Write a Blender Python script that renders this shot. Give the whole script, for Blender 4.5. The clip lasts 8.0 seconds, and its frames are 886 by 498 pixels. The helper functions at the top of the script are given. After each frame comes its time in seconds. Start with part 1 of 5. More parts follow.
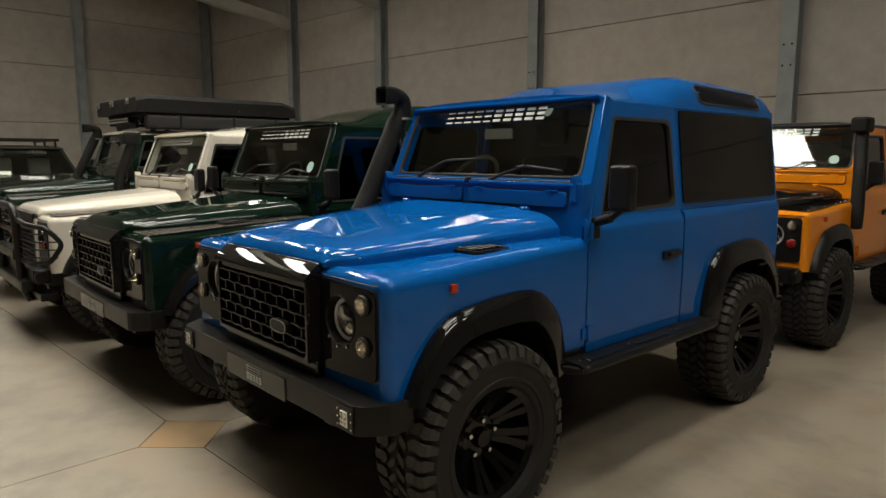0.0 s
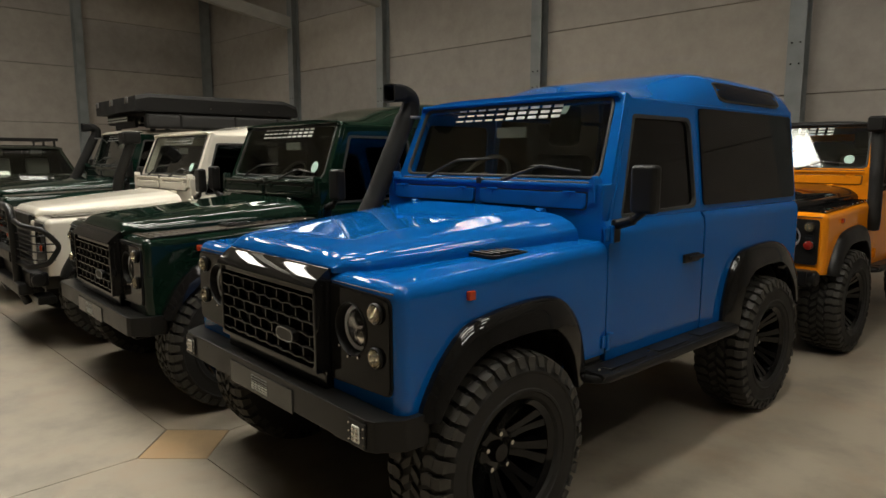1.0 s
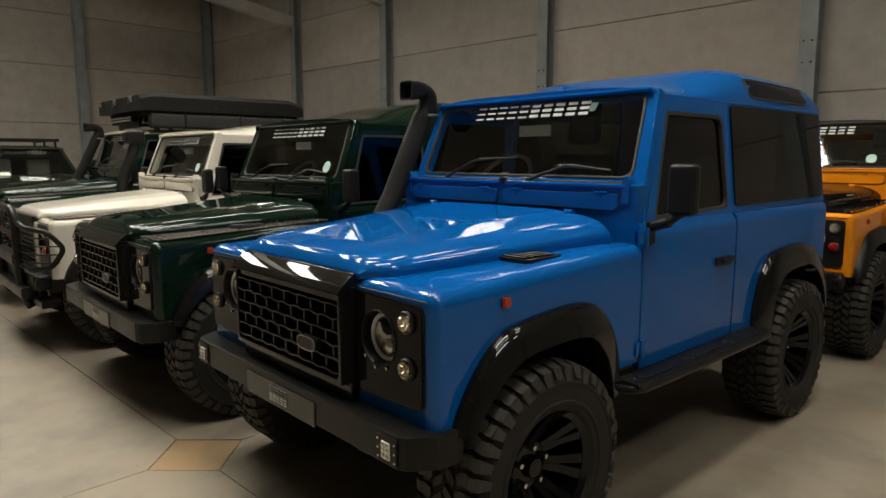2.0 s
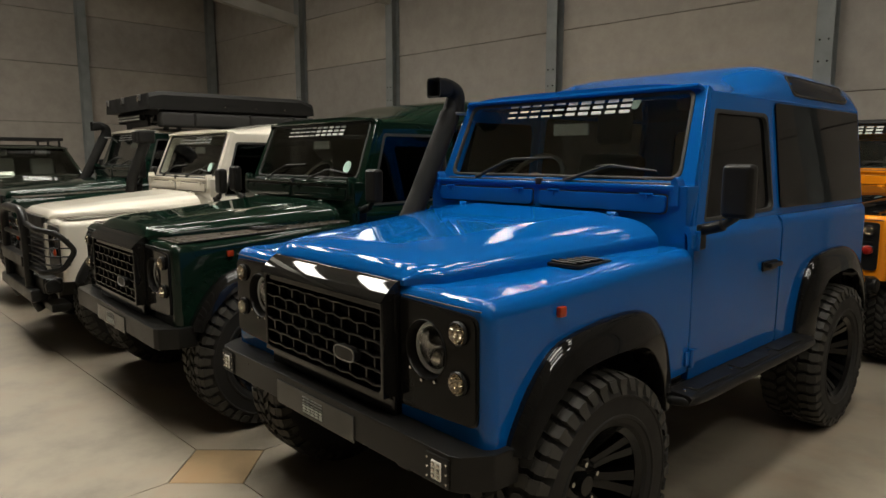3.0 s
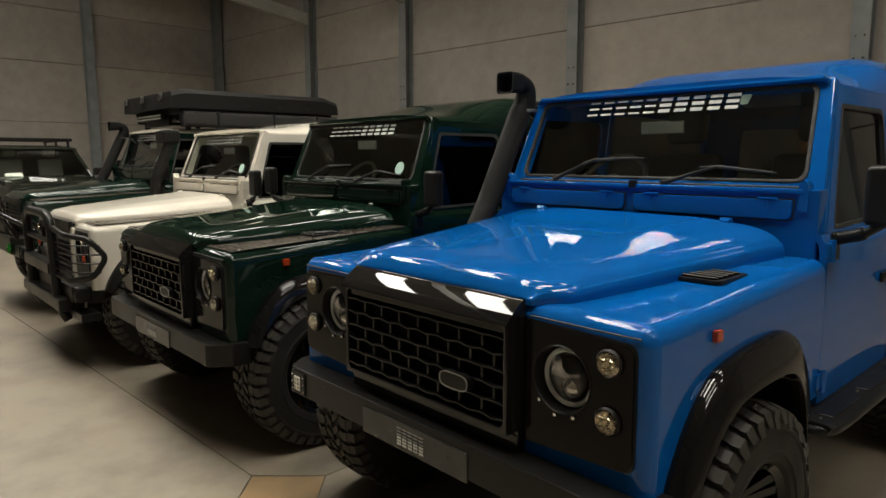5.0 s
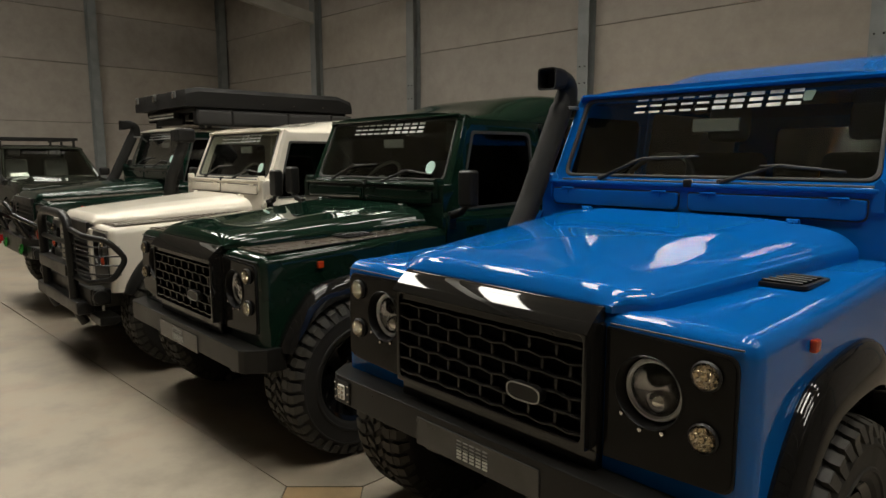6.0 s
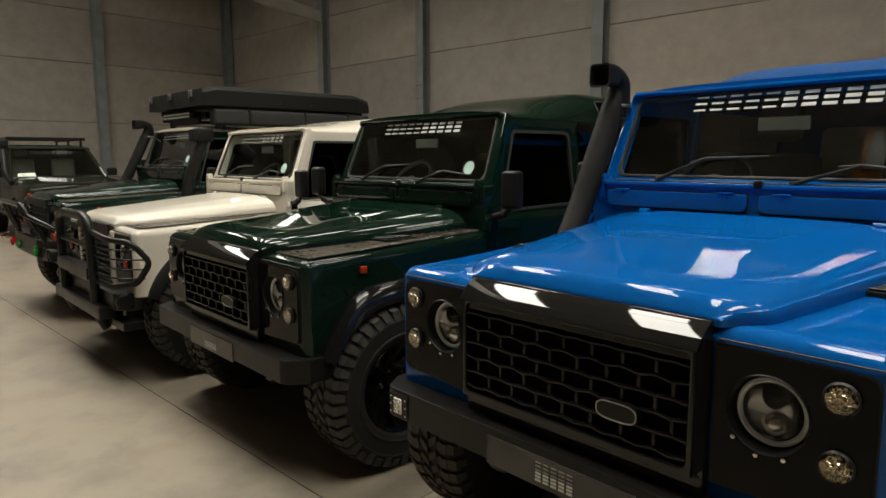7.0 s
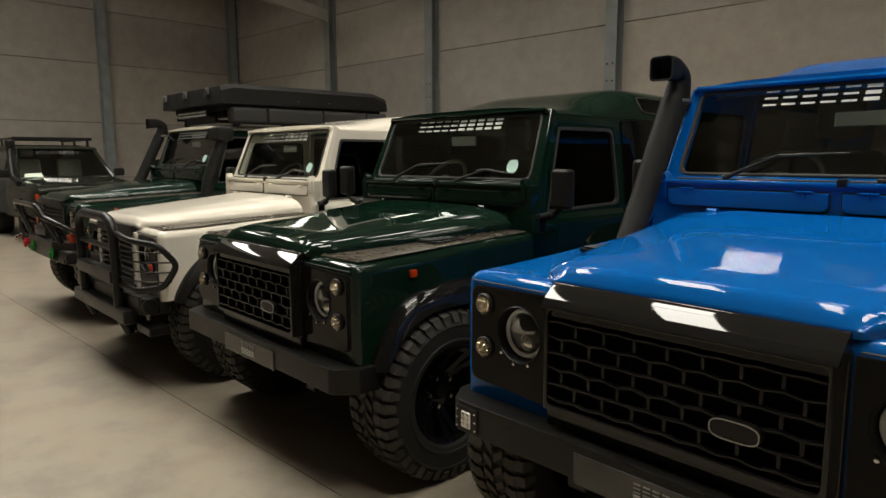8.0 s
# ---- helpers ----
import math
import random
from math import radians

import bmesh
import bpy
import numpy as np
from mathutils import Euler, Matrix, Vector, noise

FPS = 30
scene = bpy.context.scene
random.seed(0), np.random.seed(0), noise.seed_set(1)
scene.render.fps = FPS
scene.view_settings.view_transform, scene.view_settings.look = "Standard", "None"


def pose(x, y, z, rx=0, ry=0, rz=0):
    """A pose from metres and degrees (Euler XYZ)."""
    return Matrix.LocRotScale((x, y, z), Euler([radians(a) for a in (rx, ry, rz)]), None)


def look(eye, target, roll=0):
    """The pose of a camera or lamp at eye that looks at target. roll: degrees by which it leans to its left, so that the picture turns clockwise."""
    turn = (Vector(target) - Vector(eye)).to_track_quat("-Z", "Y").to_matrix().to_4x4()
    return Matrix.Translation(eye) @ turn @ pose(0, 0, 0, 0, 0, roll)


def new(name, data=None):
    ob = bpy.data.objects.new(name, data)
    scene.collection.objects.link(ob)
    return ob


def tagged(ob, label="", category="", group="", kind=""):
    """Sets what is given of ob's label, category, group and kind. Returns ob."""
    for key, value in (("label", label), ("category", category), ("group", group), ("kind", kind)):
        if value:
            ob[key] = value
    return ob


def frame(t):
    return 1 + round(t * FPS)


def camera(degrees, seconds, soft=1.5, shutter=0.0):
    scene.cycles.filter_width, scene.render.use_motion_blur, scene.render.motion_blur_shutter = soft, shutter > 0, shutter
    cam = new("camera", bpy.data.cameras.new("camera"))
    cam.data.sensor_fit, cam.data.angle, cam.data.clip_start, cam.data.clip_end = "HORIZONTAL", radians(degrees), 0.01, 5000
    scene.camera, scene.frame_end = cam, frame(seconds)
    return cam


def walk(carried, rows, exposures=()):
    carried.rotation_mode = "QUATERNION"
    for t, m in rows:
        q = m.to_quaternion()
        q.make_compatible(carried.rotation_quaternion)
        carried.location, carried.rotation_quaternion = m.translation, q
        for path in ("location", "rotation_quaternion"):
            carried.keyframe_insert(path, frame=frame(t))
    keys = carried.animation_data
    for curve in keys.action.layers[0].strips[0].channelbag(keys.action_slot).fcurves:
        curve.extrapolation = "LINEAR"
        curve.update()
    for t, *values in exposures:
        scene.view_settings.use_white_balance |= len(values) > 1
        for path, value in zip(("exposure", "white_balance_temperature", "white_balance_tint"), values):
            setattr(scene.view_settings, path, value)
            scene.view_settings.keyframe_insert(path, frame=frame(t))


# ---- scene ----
cam = camera(67.7, 8.0)
EXPOSURE = 0.0
PATH = [
    (0, (2.652, -1.373, 1.581), (1.184, -0.043, 1.304), 0.0),
    (0.5, (2.587, -1.346, 1.577), (1.119, -0.017, 1.3), -0.0),
    (1, (2.51, -1.327, 1.579), (1.043, 0.003, 1.302), -0.0),
    (1.5, (2.424, -1.317, 1.576), (0.957, 0.014, 1.3), -0.1),
    (3, (2.119, -1.348, 1.572), (0.652, -0.017, 1.296), -0.0),
    (3.5, (1.999, -1.377, 1.575), (0.533, -0.045, 1.299), -0.1),
    (4, (1.881, -1.398, 1.576), (0.414, -0.067, 1.3), -0.1),
    (4.5, (1.762, -1.417, 1.577), (0.296, -0.085, 1.301), -0.1),
    (6, (1.423, -1.513, 1.569), (-0.041, -0.179, 1.293), -0.1),
    (6.5, (1.293, -1.549, 1.567), (-0.172, -0.215, 1.292), -0.1),
    (7, (1.154, -1.586, 1.57), (-0.31, -0.252, 1.294), -0.1),
    (7.5, (1.005, -1.625, 1.563), (-0.459, -0.29, 1.287), -0.2),
    (8, (0.867, -1.665, 1.56), (-0.596, -0.329, 1.284), -0.2),
]
walk(cam, [(t, look(eye, target, roll)) for t, eye, target, roll in PATH], [(0.0, EXPOSURE), (8.0, EXPOSURE)])

# ---- light ----
world = bpy.data.worlds.new("world")
scene.world = world
world.use_nodes = True
world.node_tree.nodes["Background"].inputs[0].default_value = (0.9, 0.95, 1.0, 1)
world.node_tree.nodes["Background"].inputs[1].default_value = 0.15

# The hall is turned a little against the row of cars.
HALL = pose(-6.7, 9.72, 0, 0, 0, 3.3)


def roof_light(x, y, sx, sy, power):
    """Daylight that falls through one translucent roof sheet."""
    lamp = bpy.data.lights.new("roof_daylight", "AREA")
    lamp.shape, lamp.size, lamp.size_y, lamp.energy, lamp.color = "RECTANGLE", sx, sy, power, (0.98, 0.95, 0.83)
    ob = new("roof_daylight", lamp)
    ob.matrix_world = HALL @ pose(x, y, 7.572)
    return ob


# two rows of translucent sheets, the shorter one nearer to the panel wall: (x, y, width, length, power)
ROOF_SHEETS = []
for i in range(-1, 9):
    rx = -7.05 + 2.5 * i
    ROOF_SHEETS.append((rx, -10.0, 0.84, 3.3, 20 if rx > 10 else (36 if rx < -9 else (56 if rx < -4 else 90))))
    ROOF_SHEETS.append((rx, -6.0, 0.7, 1.0, 3 if rx < -4 else 8))
for sheet in ROOF_SHEETS:
    roof_light(*sheet)

# ---- materials ----


def nodes_of(name):
    m = bpy.data.materials.new(name)
    m.use_nodes = True
    nt = m.node_tree
    return m, nt, nt.nodes["Principled BSDF"]


def noise_node(nt, scale, detail=4, rough=0.6):
    co = nt.nodes.new("ShaderNodeTexCoord")
    n = nt.nodes.new("ShaderNodeTexNoise")
    n.inputs["Scale"].default_value, n.inputs["Detail"].default_value, n.inputs["Roughness"].default_value = scale, detail, rough
    nt.links.new(co.outputs["Object"], n.inputs["Vector"])
    return n


def ramp(nt, src, stops):
    r = nt.nodes.new("ShaderNodeValToRGB")
    r.color_ramp.elements[0].position, r.color_ramp.elements[1].position = stops[0][0], stops[-1][0]
    r.color_ramp.elements[0].color, r.color_ramp.elements[1].color = (*stops[0][1], 1), (*stops[-1][1], 1)
    for p, c in stops[1:-1]:
        r.color_ramp.elements.new(p).color = (*c, 1)
    nt.links.new(src, r.inputs[0])
    return r


def mix(nt, fac, a, b, mode="MIX"):
    x = nt.nodes.new("ShaderNodeMix")
    x.data_type, x.blend_type = "RGBA", mode
    for socket, value in ((x.inputs[0], fac), (x.inputs[6], a), (x.inputs[7], b)):
        if isinstance(value, (int, float)):
            socket.default_value = value
        elif isinstance(value, tuple):
            socket.default_value = (*value, 1)
        else:
            nt.links.new(value, socket)
    return x.outputs[2]


def rough_range(nt, bsdf, src, lo, hi):
    r = nt.nodes.new("ShaderNodeMapRange")
    r.inputs["From Min"].default_value, r.inputs["From Max"].default_value = 0.3, 0.7
    r.inputs["To Min"].default_value, r.inputs["To Max"].default_value = lo, hi
    nt.links.new(src, r.inputs["Value"])
    nt.links.new(r.outputs[0], bsdf.inputs["Roughness"])


def bump(nt, bsdf, src, strength, distance):
    b = nt.nodes.new("ShaderNodeBump")
    b.inputs["Strength"].default_value, b.inputs["Distance"].default_value = strength, distance
    nt.links.new(src, b.inputs["Height"])
    nt.links.new(b.outputs[0], bsdf.inputs["Normal"])


def surface(name, colour, rough=0.5, metal=0.0, vary=0.15, scale=6.0, grain=120.0, relief=0.1, depth=0.002, coat=0.0, spec=0.5):
    """A plain surface with stains at one scale and grain at another."""
    m, nt, p = nodes_of(name)
    big, fine = noise_node(nt, scale), noise_node(nt, grain, 3)
    dark, light = tuple(c * (1 - vary) for c in colour), tuple(min(1, c * (1 + vary)) for c in colour)
    base = ramp(nt, big.outputs["Fac"], [(0.3, dark), (0.7, light)])
    nt.links.new(mix(nt, 0.25, base.outputs[0], ramp(nt, fine.outputs["Fac"], [(0.3, dark), (0.7, light)]).outputs[0]), p.inputs["Base Color"])
    p.inputs["Metallic"].default_value, p.inputs["Specular IOR Level"].default_value = metal, spec
    rough_range(nt, p, big.outputs["Fac"], rough * 0.85, min(1, rough * 1.15))
    p.inputs["Coat Weight"].default_value, p.inputs["Coat Roughness"].default_value = coat, 0.04
    if relief:
        bump(nt, p, fine.outputs["Fac"], relief, depth)
    return m


def car_paint(name, colour, coat=1.0):
    m, nt, p = nodes_of(name)
    big, fine = noise_node(nt, 2.5), noise_node(nt, 260.0, 2)
    dust = ramp(nt, big.outputs["Fac"], [(0.35, colour), (0.75, tuple(c * 0.92 + 0.006 for c in colour))])
    nt.links.new(mix(nt, 0.06, dust.outputs[0], fine.outputs["Color"], "OVERLAY"), p.inputs["Base Color"])
    p.inputs["Roughness"].default_value, p.inputs["Specular IOR Level"].default_value = 0.6, 0.0
    p.inputs["Coat Weight"].default_value, p.inputs["Coat Roughness"].default_value = coat, 0.03
    p.inputs["Coat IOR"].default_value = 1.42
    return m


def glass(name, tint, rough=0.01, ior=1.45):
    m, nt, p = nodes_of(name)
    p.inputs["Base Color"].default_value = (*tint, 1)
    p.inputs["Transmission Weight"].default_value, p.inputs["Roughness"].default_value, p.inputs["IOR"].default_value = 1.0, rough, ior
    rough_range(nt, p, noise_node(nt, 7.0).outputs["Fac"], rough * 0.6, rough * 2.5)
    return m


def glow(name, colour, strength):
    m, nt, p = nodes_of(name)
    p.inputs["Base Color"].default_value = (*colour, 1)
    p.inputs["Emission Color"].default_value, p.inputs["Emission Strength"].default_value = (*colour, 1), strength
    return m


def wall_concrete():
    m, nt, p = nodes_of("precast_concrete")
    big, mid, fine = noise_node(nt, 0.55, 5, 0.65), noise_node(nt, 3.0, 6, 0.7), noise_node(nt, 70.0, 4)
    a = ramp(nt, big.outputs["Fac"], [(0.25, (0.28, 0.255, 0.222)), (0.5, (0.35, 0.322, 0.288)), (0.75, (0.41, 0.38, 0.34))])
    b = ramp(nt, mid.outputs["Fac"], [(0.3, (0.27, 0.242, 0.21)), (0.62, (0.40, 0.37, 0.33)), (0.8, (0.45, 0.405, 0.35))])
    c = mix(nt, 0.45, a.outputs[0], b.outputs[0])
    info = nt.nodes.new("ShaderNodeObjectInfo")
    tone = ramp(nt, info.outputs["Random"], [(0.0, (0.90, 0.90, 0.92)), (1.0, (1.05, 1.03, 1.0))])
    nt.links.new(mix(nt, 1.0, c, tone.outputs[0], "MULTIPLY"), p.inputs["Base Color"])
    p.inputs["Roughness"].default_value = 0.85
    bump(nt, p, fine.outputs["Fac"], 0.25, 0.003)
    return m


def floor_concrete(name, light, dark):
    m, nt, p = nodes_of(name)
    big, mid, fine = noise_node(nt, 0.35, 4, 0.5), noise_node(nt, 1.9, 7, 0.62), noise_node(nt, 90.0, 4)
    rust = noise_node(nt, 1.7, 5, 0.62)
    a = ramp(nt, big.outputs["Fac"], [(0.3, dark), (0.7, light)])
    b = ramp(nt, mid.outputs["Fac"], [(0.34, tuple(c * 0.68 for c in dark)), (0.53, light), (0.8, tuple(min(1, c * 1.18) for c in light))])
    c = mix(nt, 0.6, a.outputs[0], b.outputs[0])
    spots = ramp(nt, rust.outputs["Fac"], [(0.50, (0, 0, 0)), (0.72, (0.5, 0.5, 0.5))])
    c = mix(nt, spots.outputs[0], c, (light[0] * 1.0, light[1] * 0.80, light[2] * 0.68))
    nt.links.new(c, p.inputs["Base Color"])
    rough_range(nt, p, mid.outputs["Fac"], 0.42, 0.62)
    bump(nt, p, fine.outputs["Fac"], 0.12, 0.0015)
    return m


CONCRETE = wall_concrete()
FLOOR = floor_concrete("polished_floor_concrete", (0.35, 0.302, 0.232), (0.262, 0.226, 0.178))
PATCH = floor_concrete("ochre_floor_patch", (0.40, 0.275, 0.145), (0.32, 0.22, 0.12))
JOINT = surface("floor_joint_filler", (0.09, 0.075, 0.058), 0.9)
STEEL = surface("painted_steel", (0.21, 0.225, 0.225), 0.5, 0.0, 0.2, 3.0, 60.0)
SHEET = surface("roof_sheet", (0.38, 0.37, 0.335), 0.55, 0.0, 0.15, 2.0)
ROOFLIGHT = glow("rooflight_sheet", (1.0, 0.95, 0.86), 9.0)

BLUE = car_paint("bright_blue_paint", (0.0005, 0.105, 0.40))
GREEN = car_paint("dark_green_paint", (0.002, 0.013, 0.007))
GREEN_DEEP = car_paint("deep_green_paint", (0.003, 0.016, 0.010))
CREAM = car_paint("cream_white_paint", (0.82, 0.765, 0.66))
YELLOW = car_paint("orange_yellow_paint", (0.85, 0.27, 0.006))
OLIVE = car_paint("dark_olive_paint", (0.022, 0.024, 0.018), 0.7)
BLACK_PAINT = car_paint("black_paint", (0.006, 0.006, 0.006))
GLOSS = surface("gloss_black", (0.009, 0.0085, 0.008), 0.022, 0, 0.2, 5.0, 200.0, 0.0, 0.0005, 0.0, 0.5)
PANEL = surface("black_lamp_panel", (0.009, 0.0085, 0.008), 0.08, 0, 0.2, 5.0, 200.0, 0.0, 0.0005, 0.0, 0.14)
SATIN = surface("satin_black_plastic", (0.013, 0.0125, 0.012), 0.36, 0, 0.2, 8.0, 350.0, 0.15, 0.0006, 0.0, 0.28)
GRILLE = surface("grille_black", (0.011, 0.0105, 0.010), 0.10, 0, 0.2, 8.0, 350.0, 0.04, 0.0005, 0.0, 0.32)
VENT = surface("matt_black_louvre", (0.011, 0.0105, 0.010), 0.75, 0, 0.2, 8.0, 350.0, 0.1, 0.0005, 0.0, 0.12)
DARKFILM = surface("dark_grey_lettering_film", (0.09, 0.09, 0.088), 0.6)
COATED = surface("powder_coated_steel", (0.012, 0.0115, 0.0105), 0.32, 0.0, 0.15, 6.0, 420.0, 0.2, 0.0006, 0.0, 0.24)
RUBBER = surface("tyre_rubber", (0.016, 0.015, 0.0135), 0.7, 0, 0.25, 9.0, 150.0, 0.3, 0.001, 0.0, 0.35)
# worn lugs, with the light on their tops also put into this paler colour
TREAD = surface("worn_lit_tread_rubber", (0.045, 0.042, 0.036), 0.6, 0, 0.3, 9.0, 150.0, 0.3, 0.001, 0.0, 0.35)
HALO = surface("pale_halo_plastic", (0.80, 0.83, 0.86), 0.4)
TRIM = surface("interior_trim", (0.12, 0.118, 0.106), 0.8, 0, 0.2, 8.0, 200.0, 0.2, 0.001)
SEAL = surface("window_rubber", (0.035, 0.035, 0.033), 0.6)
REFLECTOR = surface("faceted_lamp_reflector", (0.74, 0.67, 0.55), 0.12, 1.0, 0.25, 60.0, 300.0, 0.1, 0.0006)
CHROME = surface("bright_metal", (0.72, 0.70, 0.66), 0.14, 1.0, 0.08, 20.0, 200.0, 0.05, 0.0005)
ALLOY = surface("dull_aluminium", (0.45, 0.45, 0.45), 0.35, 1.0, 0.1, 20.0, 200.0, 0.05, 0.0005)
RIM = surface("gloss_black_alloy", (0.005, 0.005, 0.005), 0.12, 0.0, 0.2, 8.0, 200.0, 0.02, 0.0005, 0.0, 0.35)
MOULDED = surface("matt_moulded_plastic", (0.013, 0.0122, 0.0115), 0.6, 0, 0.2, 6.0, 300.0, 0.3, 0.0008, 0.0, 0.2)
CHEQUER = surface("worn_dark_tread_plate", (0.15, 0.125, 0.10), 0.3, 0.55, 0.3, 12.0, 120.0, 0.1, 0.001)
PLATE = surface("brushed_grey_plate", (0.075, 0.075, 0.072), 0.24, 0.6, 0.3, 7.0, 160.0, 0.05, 0.0008)
PALE = surface("pale_lettering_film", (0.62, 0.64, 0.60), 0.5)
GREYFILM = surface("grey_lettering_film", (0.26, 0.26, 0.25), 0.5)
SMOKED = surface("smoked_lamp_reflector", (0.30, 0.30, 0.31), 0.12, 1.0, 0.25, 30.0, 300.0, 0.05, 0.0005)
DISC = surface("pale_green_licence_disc", (0.50, 0.72, 0.64), 0.6)
AMBER = surface("orange_lens", (0.42, 0.04, 0.006), 0.18, 0, 0.1, 20, 90, 0.4, 0.002, 0.5)
RED = surface("red_lens", (0.32, 0.014, 0.008), 0.18, 0, 0.1, 20, 90, 0.3, 0.002, 0.5)
HOOK_GREEN = surface("green_shackle", (0.02, 0.25, 0.03), 0.4)
HOOK_RED = surface("red_shackle", (0.55, 0.012, 0.02), 0.35)
ALUMINIUM_LINE = surface("aluminium_strip", (0.75, 0.78, 0.72), 0.3, 0.6)
AWNING = surface("grey_awning_cloth", (0.032, 0.031, 0.030), 0.85, 0, 0.2, 5.0, 240.0, 0.4, 0.001)
TENTBLACK = surface("black_tent_shell", (0.009, 0.0087, 0.0083), 0.6, 0, 0.2, 4.0, 180.0, 0.15, 0.001, 0.0, 0.25)
CANVAS = surface("black_canvas", (0.03, 0.029, 0.028), 0.85, 0, 0.2, 6.0, 240.0, 0.4, 0.001)
LED = surface("white_led_lens", (0.85, 0.83, 0.76), 0.25, 0, 0.1, 40.0, 200.0, 0.3, 0.001)
SCREEN_GLASS = glass("windscreen_glass", (0.76, 0.82, 0.75), 0.01, 1.52)
DARK_GLASS = glass("tinted_glass", (0.045, 0.045, 0.045))
LENS = glass("clear_lens", (0.95, 0.95, 0.93), 0.02)
WHITE_SHEET = surface("white_sheet", (0.8, 0.8, 0.76), 0.8)

# ---- mesh helpers ----


def merge(*bms):
    out = bmesh.new()
    for b in bms:
        me = bpy.data.meshes.new("tmp")
        b.to_mesh(me)
        b.free()
        out.from_mesh(me)
        bpy.data.meshes.remove(me)
    return out


def mesh_of(name, bm, material, sharp=38):
    me = bpy.data.meshes.new(name)
    bmesh.ops.recalc_face_normals(bm, faces=bm.faces)
    bm.to_mesh(me)
    bm.free()
    for m in material if isinstance(material, (list, tuple)) else (material,):
        me.materials.append(m)
    me.polygons.foreach_set("use_smooth", [True] * len(me.polygons))
    me.set_sharp_from_angle(angle=radians(sharp))
    return me


def part(name, bm, material, parent, label="", at=(0, 0, 0), sharp=38):
    """One mesh object under a thing or under a part; bm may be a finished mesh that is shared."""
    me = bm if isinstance(bm, bpy.types.Mesh) else mesh_of(name, bm, material, sharp)
    ob = new(name, me)
    ob.parent = parent
    ob.location = at
    if not isinstance(bm, bpy.types.Mesh):
        # broad faces stay flat beside their small rounded edges
        even = ob.modifiers.new("weighted_normals", "WEIGHTED_NORMAL")
        even.mode, even.keep_sharp = "FACE_AREA", True
    return tagged(ob, label)


def thing(name, m, label, category, group="", kind=""):
    ob = new(name)
    ob.matrix_basis = m
    ob.empty_display_size = 0.2
    return tagged(ob, label, category, group, kind)


def slab(x0, x1, y0, y1, z0, z1, b=0.0, seg=2):
    bm = bmesh.new()
    bmesh.ops.create_cube(bm, size=1, matrix=Matrix.Translation(((x0 + x1) / 2, (y0 + y1) / 2, (z0 + z1) / 2)) @ Matrix.Diagonal((x1 - x0, y1 - y0, z1 - z0, 1)))
    if b:
        bmesh.ops.bevel(bm, geom=bm.edges[:], offset=b, segments=seg, affect="EDGES", profile=0.5)
    return bm


def rounded(corners, r, seg=4):
    """A polygon with its corners rounded; r: one radius or one for each corner."""
    out, n = [], len(corners)
    for i, c in enumerate(corners):
        a, p, q = Vector(c), Vector(corners[i - 1]), Vector(corners[(i + 1) % n])
        rr = r[i] if isinstance(r, (list, tuple)) else r
        if rr <= 0:
            out.append(a)
            continue
        d1, d2 = (p - a).normalized(), (q - a).normalized()
        s, e = a + d1 * rr, a + d2 * rr
        for k in range(seg + 1):
            t = k / seg
            out.append(s * (1 - t) ** 2 + a * 2 * t * (1 - t) + e * t ** 2)
    return [(v.x, v.y) for v in out]


def plate(outer, holes, fn, th, bevel=0.0):
    """A flat sheet with openings, th thick; fn sets (u, v, depth) in space."""
    bm = bmesh.new()
    for loop in (outer, *holes):
        vs = [bm.verts.new((u, v, 0)) for u, v in loop]
        for i in range(len(vs)):
            bm.edges.new((vs[i - 1], vs[i]))
    bmesh.ops.triangle_fill(bm, use_beauty=True, edges=bm.edges[:])
    ret = bmesh.ops.extrude_face_region(bm, geom=bm.faces[:])
    for v in ret["geom"]:
        if isinstance(v, bmesh.types.BMVert):
            v.co.z += th
    if bevel:
        bmesh.ops.recalc_face_normals(bm, faces=bm.faces)
        rim = [e for e in bm.edges if len(e.link_faces) == 2 and e.calc_face_angle(0) > 1.2 and e.verts[0].co.z < 1e-6 and e.verts[1].co.z < 1e-6]
        bmesh.ops.bevel(bm, geom=rim, offset=bevel, segments=2, affect="EDGES", profile=0.5)
    for v in bm.verts:
        v.co = fn(v.co.x, v.co.y, v.co.z)
    return bm


def loft(sections, closed=True, caps=True):
    """A skin through sections with the same number of points."""
    bm = bmesh.new()
    rows = [[bm.verts.new(p) for p in s] for s in sections]
    n = len(rows[0])
    for a, b in zip(rows, rows[1:]):
        for i in range(n if closed else n - 1):
            j = (i + 1) % n
            bm.faces.new((a[i], a[j], b[j], b[i]))
    if caps and closed:
        bm.faces.new(rows[0])
        bm.faces.new(rows[-1])
    return bm


def tube(points, r, n=10, rings=None):
    """A round bar along a line; r: one radius or one for each point; rings: flattening of the section."""
    pts = [Vector(p) for p in points]
    up, sections = Vector((0.123, 0.456, 0.88)), []
    for i, p in enumerate(pts):
        d = (pts[min(i + 1, len(pts) - 1)] - pts[max(i - 1, 0)]).normalized()
        side = d.cross(up).normalized()
        up = side.cross(d).normalized()
        rr = r[i] if isinstance(r, (list, tuple)) else r
        k = rings or 1.0
        sections.append([p + (side * math.cos(2 * math.pi * j / n) + up * k * math.sin(2 * math.pi * j / n)) * rr for j in range(n)])
    return loft(sections)


